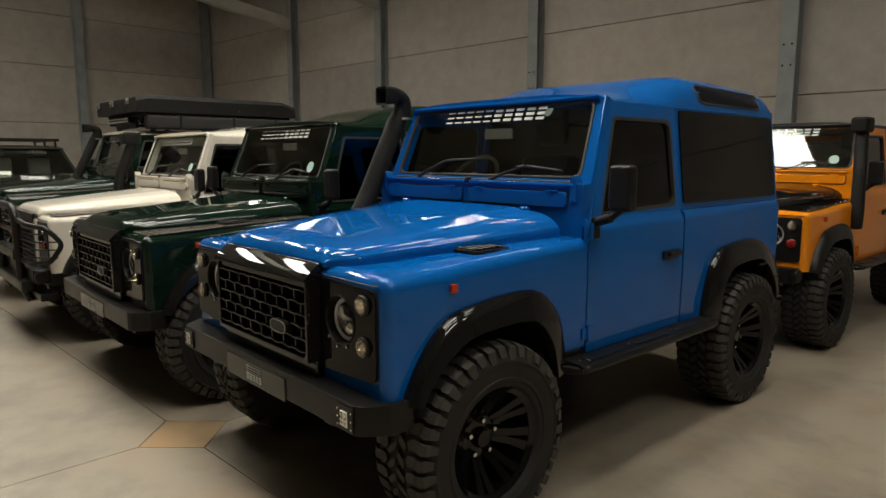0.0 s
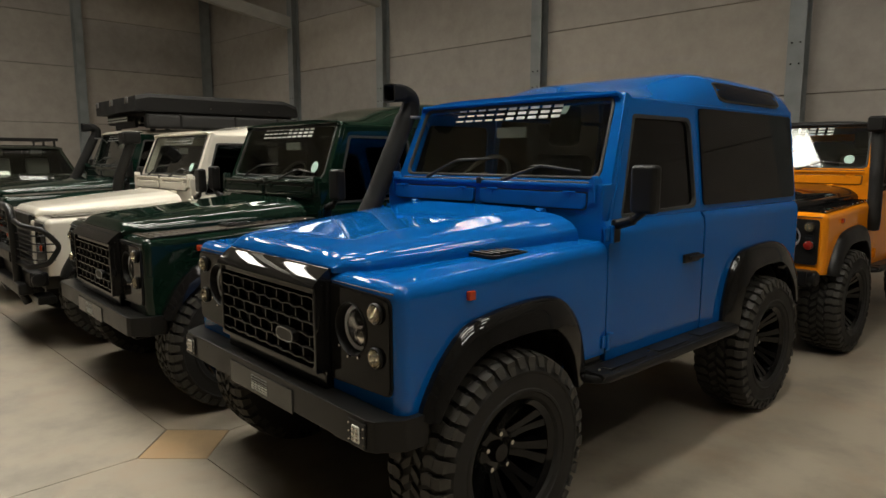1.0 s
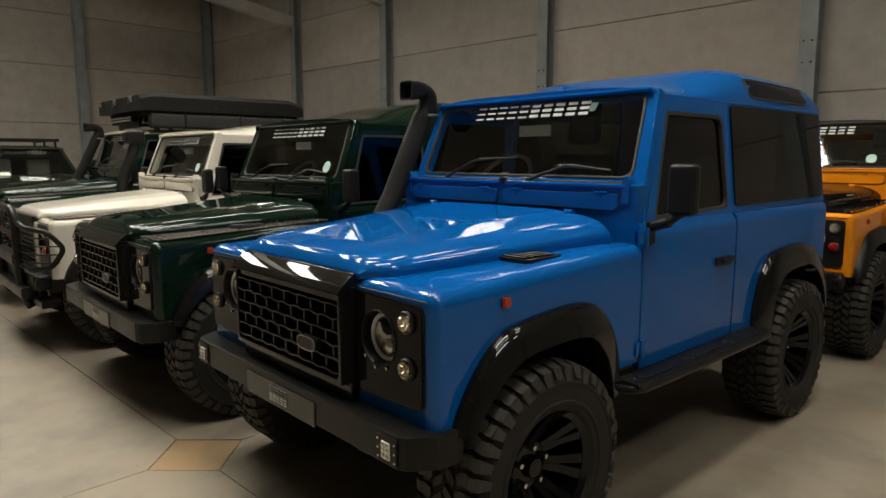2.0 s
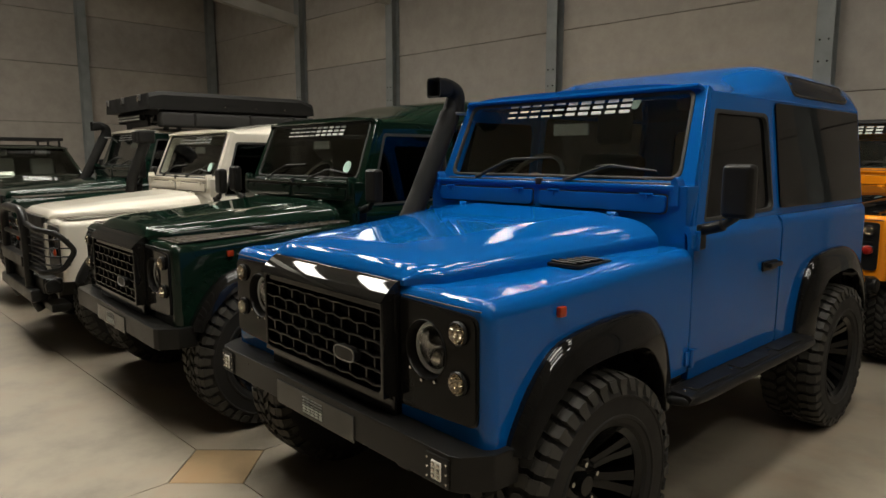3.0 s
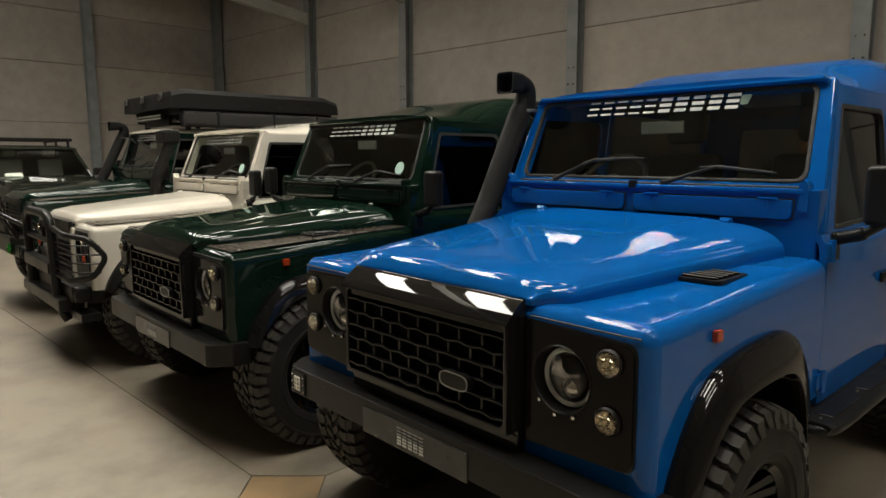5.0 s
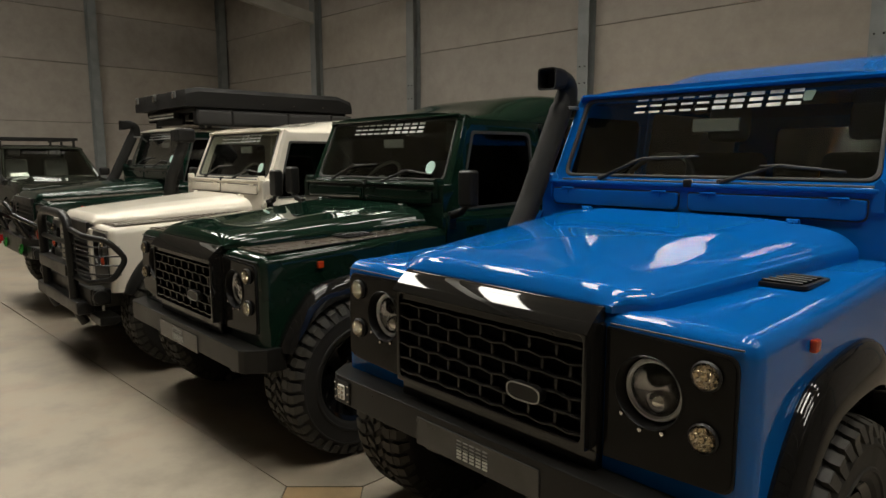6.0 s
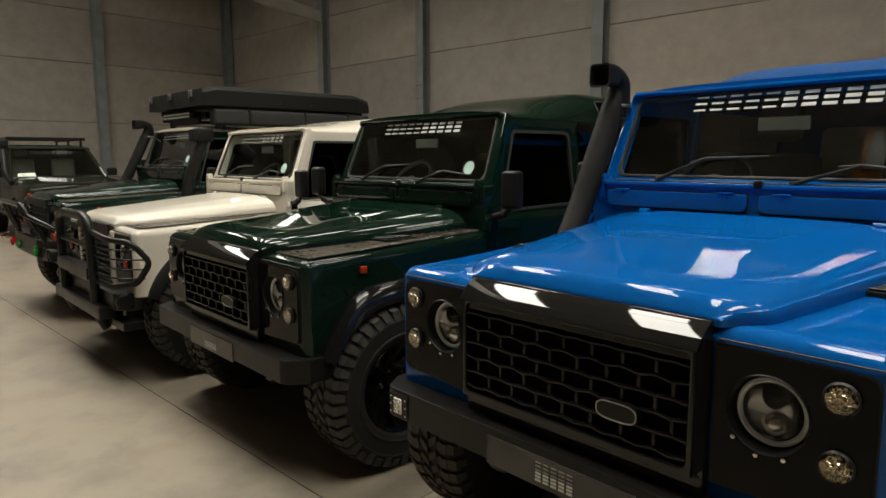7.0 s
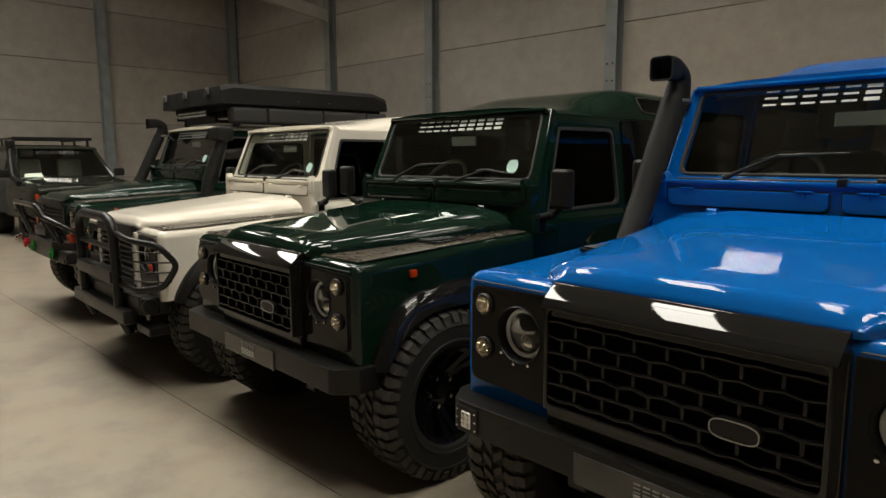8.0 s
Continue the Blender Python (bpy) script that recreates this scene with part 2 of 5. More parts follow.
def bend(points, r, seg=5):
    """A 3D line with its corners rounded."""
    pts = [Vector(p) for p in points]
    out = [pts[0]]
    for a, b, c in zip(pts, pts[1:], pts[2:]):
        s, e = b + (a - b).normalized() * r, b + (c - b).normalized() * r
        for k in range(seg + 1):
            t = k / seg
            out.append(s * (1 - t) ** 2 + b * 2 * t * (1 - t) + e * t ** 2)
    return out + [pts[-1]]


def lathe(profile, axis, centre, n=24, cap=True):
    """Turns (radius, along) round an axis 'x', 'y' or 'z' through centre."""
    c = Vector(centre)
    sections = []
    for j in range(n):
        a = 2 * math.pi * j / n
        ring = []
        for r, h in profile:
            u, v = r * math.cos(a), r * math.sin(a)
            ring.append(c + Vector({"x": (h, u, v), "y": (u, h, v), "z": (u, v, h)}[axis]))
        sections.append(ring)
    bm = bmesh.new()
    rows = [[bm.verts.new(p) for p in s] for s in sections]
    for j in range(n):
        a, b = rows[j], rows[(j + 1) % n]
        for i in range(len(profile) - 1):
            bm.faces.new((a[i], a[i + 1], b[i + 1], b[i]))
    if cap:
        for i in (0, -1):
            if profile[i][0] > 1e-5:
                bm.faces.new([r[i] for r in rows])
    bmesh.ops.remove_doubles(bm, verts=bm.verts[:], dist=1e-6)
    return bm


def prism(poly, axis, a, b, bevel=0.0):
    """A polygon of (y, z) for axis x, (x, z) for y or (x, y) for z, drawn out from a to b."""
    put = {"x": lambda u, v, w: (w, u, v), "y": lambda u, v, w: (u, w, v), "z": lambda u, v, w: (u, v, w)}[axis]
    bm = loft([[put(u, v, a) for u, v in poly], [put(u, v, b) for u, v in poly]])
    if bevel:
        bmesh.ops.recalc_face_normals(bm, faces=bm.faces)
        bmesh.ops.bevel(bm, geom=bm.edges[:], offset=bevel, segments=2, affect="EDGES", profile=0.5)
    return bm


def cut(bm, cutter):
    """bm less cutter."""
    obs = []
    for b in (bm, cutter):
        bmesh.ops.recalc_face_normals(b, faces=b.faces)
        me = bpy.data.meshes.new("tmp")
        b.to_mesh(me)
        b.free()
        obs.append(new("tmp", me))
    mod = obs[0].modifiers.new("cut", "BOOLEAN")
    mod.object, mod.operation, mod.solver = obs[1], "DIFFERENCE", "EXACT"
    done = bpy.data.meshes.new_from_object(obs[0].evaluated_get(bpy.context.evaluated_depsgraph_get()))
    out = bmesh.new()
    out.from_mesh(done)
    for o in obs:
        me = o.data
        bpy.data.objects.remove(o)
        bpy.data.meshes.remove(me)
    bpy.data.meshes.remove(done)
    return out


def step(a, b, t):
    t = max(0.0, min(1.0, (t - a) / (b - a)))
    return t * t * (3 - 2 * t)


# ---- the hall ----
def hall_piece(name, bm, material, label, category="", parent=None):
    ob = new(name, mesh_of(name, bm, material))
    ob.matrix_basis = HALL if parent is None else Matrix()
    ob.parent = parent
    return tagged(ob, label, category, kind="structure" if parent is None else "")


EAST, WEST, SOUTH, TOP = 22.0, -14.62, -24.0, 7.6
SEAMS = [0.0, 0.98, 2.55, 4.1, 5.55, 7.6]
WEST_SEAMS = [0.0, 0.98, 2.62, 4.36, 5.9, 7.6]


def wall(name, cells, core, label):
    """A wall of precast panels with open joints in front of a dark core."""
    root = hall_piece(name, core, JOINT, label, "wall")
    for c in cells:
        hall_piece("panel", slab(*c, 0.012, 1), CONCRETE, "", parent=root)
    return root


COLUMNS = [-8.95, -4.85, 0.11, 5.07, 10.0, 15.0]
xs = [WEST] + COLUMNS + [EAST]
wall("wall_north", [(a, b, 0.0, 0.16, z0 + 0.005, z1 - 0.005) for a, b in zip(xs, xs[1:]) for z0, z1 in zip(SEAMS, SEAMS[1:])],
     slab(WEST - 0.2, EAST + 0.2, 0.02, 0.2, 0, TOP), "grey precast concrete panel wall behind the cars")
ys = [SOUTH, -19.5, -14.5, -9.5, -4.35, 0.0]
wall("wall_west", [(WEST - 0.16, WEST, a, b, z0 + 0.005, z1 - 0.005) for a, b in zip(ys, ys[1:]) for z0, z1 in zip(WEST_SEAMS, WEST_SEAMS[1:])],
     slab(WEST - 0.2, WEST - 0.02, SOUTH, 0.0, 0, TOP), "grey precast concrete panel end wall")
# the two unseen sides, walled off only to enclose the hall
hall_piece("wall_east", slab(EAST, EAST + 0.2, SOUTH, 0.0, 0, TOP), CONCRETE, "plain grey concrete wall added to close an unseen side", "wall")
hall_piece("wall_south", slab(WEST, EAST, SOUTH - 0.2, SOUTH, 0, TOP), CONCRETE, "plain grey concrete wall added to close an unseen side", "wall")


def i_beam(x, y, z0, z1, along_x, w=0.25, d=0.24):
    """An upright steel column of I section."""
    bars = [(-w / 2, w / 2, -d / 2, -d / 2 + 0.014), (-w / 2, w / 2, d / 2 - 0.014, d / 2), (-0.006, 0.006, -d / 2 + 0.014, d / 2 - 0.014)]
    if along_x:
        bars = [(c, e, a, b) for a, b, c, e in bars]
    return merge(*[slab(x + a, x + b, y + c, y + e, z0, z1) for a, b, c, e in bars])


for cx in COLUMNS:
    col = hall_piece("steel_column", i_beam(cx, -0.13, 0, TOP, False), STEEL, "grey painted steel column against the wall", "column")
    for dz in (3.32, 3.0):
        for dx in (-0.06, 0.06):
            hall_piece("bolt", lathe([(0.0, -0.012), (0.014, -0.01), (0.014, 0.0)], "y", (cx + dx, -0.25, dz), 8), GLOSS, "", parent=col)
for cy in (-4.35, -9.5, -14.5, -19.5):
    hall_piece("steel_column", i_beam(WEST + 0.13, cy, 0, TOP, True), STEEL, "grey painted steel column against the end wall", "column")
hall_piece("steel_column", i_beam(WEST + 0.2, -0.2, 0, TOP, True), STEEL, "grey painted steel column in the hall corner", "column")
ceiling = [slab(WEST, EAST, SOUTH, 0.0, TOP, TOP + 0.06)]
for i in range(12):
    ceiling.append(slab(WEST, EAST, SOUTH + 2.0 * i + 0.3, SOUTH + 2.0 * i + 0.38, TOP - 0.2, TOP - 0.002))
for cx in COLUMNS:
    ceiling.append(loft([[(cx + dx, y, z + dz) for dx, dz in ((-0.09, -0.16), (0.09, -0.16), (0.09, 0.16), (-0.09, 0.16))] for y, z in ((-0.26, 5.5), (-12.0, 7.2), (SOUTH, 6.0))]))
hall_piece("ceiling", merge(*ceiling), SHEET, "pale grey sheet metal roof on steel purlins", "ceiling")
for rx, ry, wx, wy, _ in ROOF_SHEETS:
    panel = new("rooflight", mesh_of("rooflight", slab(rx - wx / 2, rx + wx / 2, ry - wy / 2, ry + wy / 2, 7.58, 7.596), ROOFLIGHT))
    panel.matrix_basis = HALL
    tagged(panel, "long translucent roof sheet bright with daylight", "rooflight", "rooflights", "structure")
bay = hall_piece("high_bay_lamp", merge(lathe([(0.0, 0.0), (0.26, 0.0), (0.24, 0.06), (0.1, 0.16), (0.08, 0.3), (0.0, 0.3)], "z", (-8.1, -3.0, 5.72), 20), tube([(-8.1, -3.0, 6.0), (-8.1, -3.0, 7.5)], 0.01, 6)), CHROME,
                 "round high bay lamp hung under the roof", "lamp")
hall_piece("lamp_glass", lathe([(0.0, -0.01), (0.23, -0.01), (0.23, -0.002), (0.0, -0.002)], "z", (-8.1, -3.0, 5.72), 20), glow("high_bay_glow", (1.0, 0.86, 0.66), 3.0), "", parent=bay)

# floor slabs with open joints and a diamond patch where they cross
CROSS, HALF = Vector((-1.035, -0.045)), 0.262
FLOOR_TURN = pose(CROSS.x, CROSS.y, 0, 0, 0, 2.6)
g = 0.003
floor_base = new("floor", mesh_of("floor", slab(-24, 22, -22, 20, -0.12, -0.008), JOINT))
floor_base.matrix_basis = FLOOR_TURN
tagged(floor_base, "polished beige concrete floor with sawn joints", "floor", kind="structure")
quads = [
    [(-24, g), (-HALF, g), (-g, HALF), (-g, 20), (-24, 20)],
    [(g, 20), (g, HALF), (HALF, g), (22, g), (22, 20)],
    [(22, -g), (HALF, -g), (g, -HALF), (g, -22), (22, -22)],
    [(-g, -22), (-g, -HALF), (-HALF, -g), (-24, -g), (-24, -22)],
]
for qd in quads:
    part("floor_slab", prism(qd, "z", -0.009, 0.0), FLOOR, floor_base)
k = HALF - 2 * g
part("floor_patch", prism([(-k, 0), (0, -k), (k, 0), (0, k)], "z", -0.009, -0.001), PATCH, floor_base, "ochre square infill patch")

# ---- off-road cars: x across (the car's left is +), y from the lamp panel rearwards, z up ----
HEAD_X, HEAD_Z = 0.565, 0.962
FRONT_AXLE, REAR_AXLE, TYRE_R = 0.505, 2.865, 0.42
WING_CUT = [(0.10, 0.45), (0.13, 0.70), (0.22, 0.82), (0.36, 0.90), (0.67, 0.905), (0.80, 0.87), (0.875, 0.74), (0.91, 0.45)]
TUB_CUT = [(2.44, 0.45), (2.46, 0.72), (2.51, 0.83), (2.60, 0.905), (2.72, 0.925), (2.98, 0.925), (3.09, 0.89), (3.19, 0.81), (3.25, 0.72), (3.28, 0.45)]
FLARE_F = ([(0.070, 0.68), (0.092, 0.745), (0.166, 0.863), (0.275, 0.965), (0.40, 1.0), (0.597, 1.02), (0.77, 1.018), (0.87, 0.98), (0.953, 0.885), (0.992, 0.77), (1.01, 0.63)],
           [(0.115, 0.67), (0.15, 0.73), (0.23, 0.815), (0.345, 0.882), (0.45, 0.90), (0.58, 0.905), (0.69, 0.90), (0.775, 0.872), (0.85, 0.785), (0.88, 0.71), (0.90, 0.61)])
FLARE_R = ([(2.33, 0.62), (2.345, 0.75), (2.405, 0.92), (2.51, 1.02), (2.68, 1.05), (2.85, 1.06), (3.0, 1.055), (3.13, 1.02), (3.27, 0.93), (3.38, 0.80), (3.43, 0.66)],
           [(2.44, 0.61), (2.46, 0.72), (2.51, 0.83), (2.60, 0.905), (2.72, 0.925), (2.85, 0.93), (2.98, 0.925), (3.08, 0.89), (3.18, 0.81), (3.25, 0.72), (3.28, 0.62)])


def wing_top(y):
    return 1.152 + 0.048 * step(0.0, 1.25, y)


def bonnet_edge(y):
    """Half width of the bonnet."""
    return 0.435 + 0.075 * step(-0.01, 0.10, y) + 0.19 * max(0.0, y) / 1.15


def bonnet_z(x, y):
    w, edge = bonnet_edge(y), 1.166 + 0.05 * min(1.0, max(0.0, y / 1.15))
    top = 1.2165 + 0.0835 * max(0.0, y) + 0.01 * step(0, 0.2, y)
    nose = 1 - (1 - min(1.0, max(0.0, (y - 0.002) / 0.05))) ** 2.4
    u = min(1.0, abs(x) / w)
    crown = (1 - u ** 8) ** 0.5
    bulge = 0.008 * step(0.50, 0.32, abs(x) + 0.12 * (1 - y)) * step(0.10, 0.70, y)
    return edge + (top - edge) * crown * nose + (bulge - 0.006 * u * u) * nose * (1 if u < 0.98 else 0)


def make_bonnet():
    us = [math.sin(math.pi / 2 * (-1 + 2 * i / 72)) for i in range(73)]
    vs = [0.002, 0.006, 0.012, 0.02, 0.03, 0.042, 0.052] + [0.06 + 1.09 * i / 52 for i in range(53)]
    rows = [[(u * bonnet_edge(y), y, bonnet_z(u * bonnet_edge(y), y)) for u in us] for y in vs]
    under = [[(x, y, z - 0.018) for x, y, z in r] for r in rows]
    bm = bmesh.new()
    a = [[bm.verts.new(p) for p in r] for r in rows]
    b = [[bm.verts.new(p) for p in r] for r in under]
    for i in range(len(a) - 1):
        for j in range(len(us) - 1):
            bm.faces.new((a[i][j], a[i][j + 1], a[i + 1][j + 1], a[i + 1][j]))
            bm.faces.new((b[i][j], b[i + 1][j], b[i + 1][j + 1], b[i][j + 1]))
    for i in range(len(a) - 1):
        for j in (0, -1):
            bm.faces.new((a[i][j], a[i + 1][j], b[i + 1][j], b[i][j]))
    for i in (0, -1):
        for j in range(len(us) - 1):
            bm.faces.new((a[i][j], a[i][j + 1], b[i][j + 1], b[i][j]))
    return bm


def make_wing(s):
    r, R, sections = 0.046, 0.052, []
    ys = [r * (1 - math.cos(math.pi / 2 * i / 6)) for i in range(7)] + [0.15, 0.3, 0.5, 0.7, 0.9, 1.05, 1.185]
    for i, y in enumerate(ys):
        inset = r * (1 - math.sin(math.pi / 2 * min(i, 6) / 6))
        top, out = wing_top(y) - inset, 0.835 - inset
        rr = max(0.016, R - inset * 0.9)
        pts = [(0.38, 0.685), (0.38, top), (0.55, top + 0.004), (0.66, top + 0.002)]
        pts += [(out - rr + rr * math.sin(math.pi / 2 * k / 7), top - rr + rr * math.cos(math.pi / 2 * k / 7)) for k in range(8)]
        pts += [(out + 0.003, 1.0), (out, 0.685)]
        sections.append([(s * x, y, z) for x, z in pts])
    bm = cut(loft(sections), prism(WING_CUT, "x", s * 0.5, s * 1.1))
    bm = cut(bm, lathe([(0.0, -0.1), (0.0935, -0.1), (0.0935, 0.105), (0.0, 0.105)], "y", (s * HEAD_X, 0, HEAD_Z), 32))
    for f in bm.faces:
        c = f.calc_center_median()
        if 0.1 < c.y < 0.925 and c.z < 0.94 and abs(c.x) < 0.8 and abs(c.x) > 0.49:
            f.material_index = 1
    return bm


def make_tub(s):
    out = [(0.45, 0.64), (0.45, 1.29), (0.785, 1.29), (0.812, 1.283), (0.828, 1.262), (0.834, 1.22), (0.835, 1.0), (0.83, 0.64)]
    ys = [2.105, 3.395, 3.42, 3.435, 3.44]
    ins = [0, 0, 0.006, 0.02, 0.04]
    bm = cut(loft([[(s * (x - i if x > 0.5 else x), y, z - (i if z > 1.2 else 0)) for x, z in out] for y, i in zip(ys, ins)]), prism(TUB_CUT, "x", s * 0.55, s * 1.1))
    for f in bm.faces:
        c = f.calc_center_median()
        if 2.43 < c.y < 3.29 and c.z < 0.94 and 0.54 < abs(c.x) < 0.8:
            f.material_index = 1
    return bm


def side_x(z):
    return 0.806 - 0.062 * (z - 1.29) / 0.55


def make_door(s):
    lower = plate(rounded([(1.198, 0.645), (2.09, 0.645), (2.094, 1.22), (2.095, 1.25), (2.095, 1.272), (2.095, 1.29), (1.20, 1.29), (1.20, 1.272), (1.20, 1.25), (1.20, 1.22)], [0.01, 0.03, 0, 0, 0, 0, 0, 0, 0, 0]), [],
                  lambda u, v, w: (s * (0.834 - 0.028 * step(1.235, 1.29, v) - w), u, v), 0.03, 0.006)
    upper = plate([(1.255, 1.288), (2.095, 1.288), (2.095, 1.848), (1.462, 1.848)], [rounded([(1.335, 1.305), (2.048, 1.318), (2.03, 1.775), (1.49, 1.775)], [0.02, 0.05, 0.05, 0.02])],
                  lambda u, v, w: (s * (side_x(v) - w), u, v), 0.035, 0.005)
    return merge(lower, upper)


def make_screen_frame():
    outer = [(-0.782, -0.03), (0.782, -0.03), (0.735, 0.442), (-0.735, 0.442)]
    hole = rounded([(-0.712, 0.006), (0.712, 0.006), (0.684, 0.420), (-0.684, 0.420)], [0.05, 0.05, 0.045, 0.045])
    return plate(outer, [hole], screen_at, 0.05, 0.008), hole


def screen_at(u, v, w):
    """Windscreen plane: across, up along the pane, back into the car."""
    c, s_ = math.cos(radians(21.4)), math.sin(radians(21.4))
    return (u, 1.285 + v * s_ + w * c, 1.470 + v * c - w * s_)


def roof_height(y, hump):
    h = 1.903 + 0.014 * step(1.4, 1.7, y)
    if hump:
        h += hump * 0.150 * step(1.62, 2.44, y) - 0.02 * step(2.6, 3.4, y)
    return h - 0.03 * step(3.33, 3.46, y)


def roof_point(u, y, hump, lift=0.0):
    """u from -1 to 1 across the roof."""
    zg, h = 1.852, roof_height(y, hump)
    a = abs(u)
    z = zg + (h - zg) * ((1 - a ** (5 + 4 * step(1.8, 2.5, y))) ** 0.62 if hump else (1 - a ** 3.4) ** 0.42)
    return (u * (0.728 - 0.012 * step(1.4, 1.6, 3.4 - y)), y, z + lift)


def make_roof(hump):
    ys = [1.418, 1.421, 1.428, 1.44] + [1.47 + 1.93 * i / 24 for i in range(25)] + [3.43, 3.455]
    us = [math.sin(math.pi / 2 * (-1 + 2 * i / 32)) for i in range(33)]
    rows = []
    for i, y in enumerate(ys):
        nose = [0.1, 0.5, 0.8, 0.95][i] if i < 4 else (1.0 if i < len(ys) - 2 else 0.75 - 0.45 * (i - len(ys) + 2))
        row = []
        for u in us:
            x, yy, z = roof_point(u, y, hump)
            row.append((x, yy, max(1.872, z) if i < 4 and nose < 0.2 else (1.872 + (z - 1.872) * nose if z > 1.872 else z)))
        rows.append(row + [(x * 0.985, y, 1.838 + 0.032 * step(1.52, 1.43, y)) for x, _, _ in reversed(row[::8])])
    return loft(rows)


def make_flare(s, pair):
    """A wheel arch eyebrow between its line on the body and its lip."""
    def fine(line):
        out = []
        for i in range(len(line) - 1):
            p0, p1, p2, p3 = (Vector(line[max(0, min(len(line) - 1, i + k))]) for k in (-1, 0, 1, 2))
            for t in (0, 0.34, 0.67):
                out.append(0.5 * (2 * p1 + (p2 - p0) * t + (2 * p0 - 5 * p1 + 4 * p2 - p3) * t * t + (3 * p1 - p0 - 3 * p2 + p3) * t ** 3))
        return out + [Vector(line[-1])]
    sections = []
    for o, i in zip(fine(pair[0]), fine(pair[1])):
        prof = [(0.0, 0.832), (0.02, 0.852), (0.10, 0.872), (0.35, 0.890), (0.7, 0.902), (0.97, 0.908), (1.0, 0.904), (1.02, 0.88), (1.0, 0.80), (0.9, 0.80), (0.1, 0.81)]
        sections.append([(s * x, o.x + (i.x - o.x) * f, o.y + (i.y - o.y) * f) for f, x in prof])
    return loft(sections)


SHARED = {}


def shared(key, build, material, sharp=38):
    if key not in SHARED:
        SHARED[key] = mesh_of(key, build(), material, sharp)
    return SHARED[key]


def make_tyre(lugs):
    """A mud tyre round the x axis, outer face at +x: its carcass, or the lugs on it."""
    w, R = 0.155, TYRE_R
    prof = [(0.225, -0.12), (0.25, -w + 0.01), (0.31, -w), (0.36, -w + 0.004), (R - 0.034, -w + 0.018), (R - 0.014, -w + 0.04), (R - 0.014, w - 0.04), (R - 0.034, w - 0.018), (0.36, w - 0.004), (0.352, w + 0.002), (0.345, w + 0.002), (0.342, w - 0.001),
            (0.31, w), (0.285, w - 0.002), (0.281, w + 0.002), (0.272, w + 0.002), (0.268, w - 0.004), (0.25, w - 0.01), (0.225, 0.12)]
    base = lathe(prof, "x", (0, 0, 0), 72, cap=False)
    if not lugs:
        return base
    bm = bmesh.new()
    base.free()

    def crown(h, r):
        """The tread falls off towards the shoulders."""
        return r - 0.014 * max(0.0, (abs(h) - 0.085) / 0.065) ** 2

    def lug(poly, r0, r1, shrink):
        """poly: (along the rim in radians, across) corners."""
        cx = sum(p[1] for p in poly) / len(poly)
        ca = sum(p[0] for p in poly) / len(poly)
        lo, hi = [], []
        for a, h in poly:
            lo.append(bm.verts.new((h, r0 * math.cos(a), r0 * math.sin(a))))
            a2, h2 = ca + (a - ca) * shrink, cx + (h - cx) * (0.5 + 0.5 * shrink)
            r = crown(h2, r1)
            hi.append(bm.verts.new((h2, r * math.cos(a2), r * math.sin(a2))))
        n = len(poly)
        for i in range(n):
            bm.faces.new((lo[i - 1], lo[i], hi[i], hi[i - 1]))
        bm.faces.new(hi)

    N = 42
    d = 2 * math.pi / N
    for i in range(N):
        for s in (-1, 1):
            o = i * d + (0.5 * d if s > 0 else 0)
            # slanted centre blocks
            lug([(o + 0.02 * d, s * 0.004), (o + 0.52 * d, s * 0.004), (o + 0.86 * d, s * 0.030), (o + 1.02 * d, s * 0.046), (o + 0.62 * d, s * 0.050), (o + 0.34 * d, s * 0.032)], R - 0.02, R, 0.94)
            # long wavy shoulder lugs, in two steps that bend down at the edge
            reach = 0.150 if i % 2 else 0.143
            lug([(o + 0.10 * d, s * 0.062), (o + 0.42 * d, s * 0.054), (o + 0.80 * d, s * 0.066), (o + 0.68 * d, s * 0.090), (o + 0.74 * d, s * 0.108), (o + 0.06 * d, s * 0.108), (o - 0.03 * d, s * 0.090)], R - 0.026, R, 0.95)
            lug([(o + 0.07 * d, s * 0.1085), (o + 0.73 * d, s * 0.1085), (o + 0.82 * d, s * 0.128), (o + 0.76 * d, s * reach), (o + 0.05 * d, s * reach), (o + 0.10 * d, s * 0.128)], R - 0.034, R - 0.001, 0.95)
            # side biters below the shoulder
            lo, hi = R - (0.066 if i % 2 else 0.052), R - 0.016
            vs = []
            for aa, rr, xx in ((0.06, hi, 0.141), (0.76, hi, 0.141), (0.68, lo, 0.1555), (0.14, lo, 0.1555)):
                t = o + aa * d
                vs.append(((s * (xx - 0.012), rr * math.cos(t), rr * math.sin(t)), (s * (xx + 0.0035), rr * math.cos(t), rr * math.sin(t))))
            inn, out = [bm.verts.new(v[0]) for v in vs], [bm.verts.new(v[1]) for v in vs]
            for q in range(4):
                bm.faces.new((inn[q - 1], inn[q], out[q], out[q - 1]))
            bm.faces.new(out)
    return bm


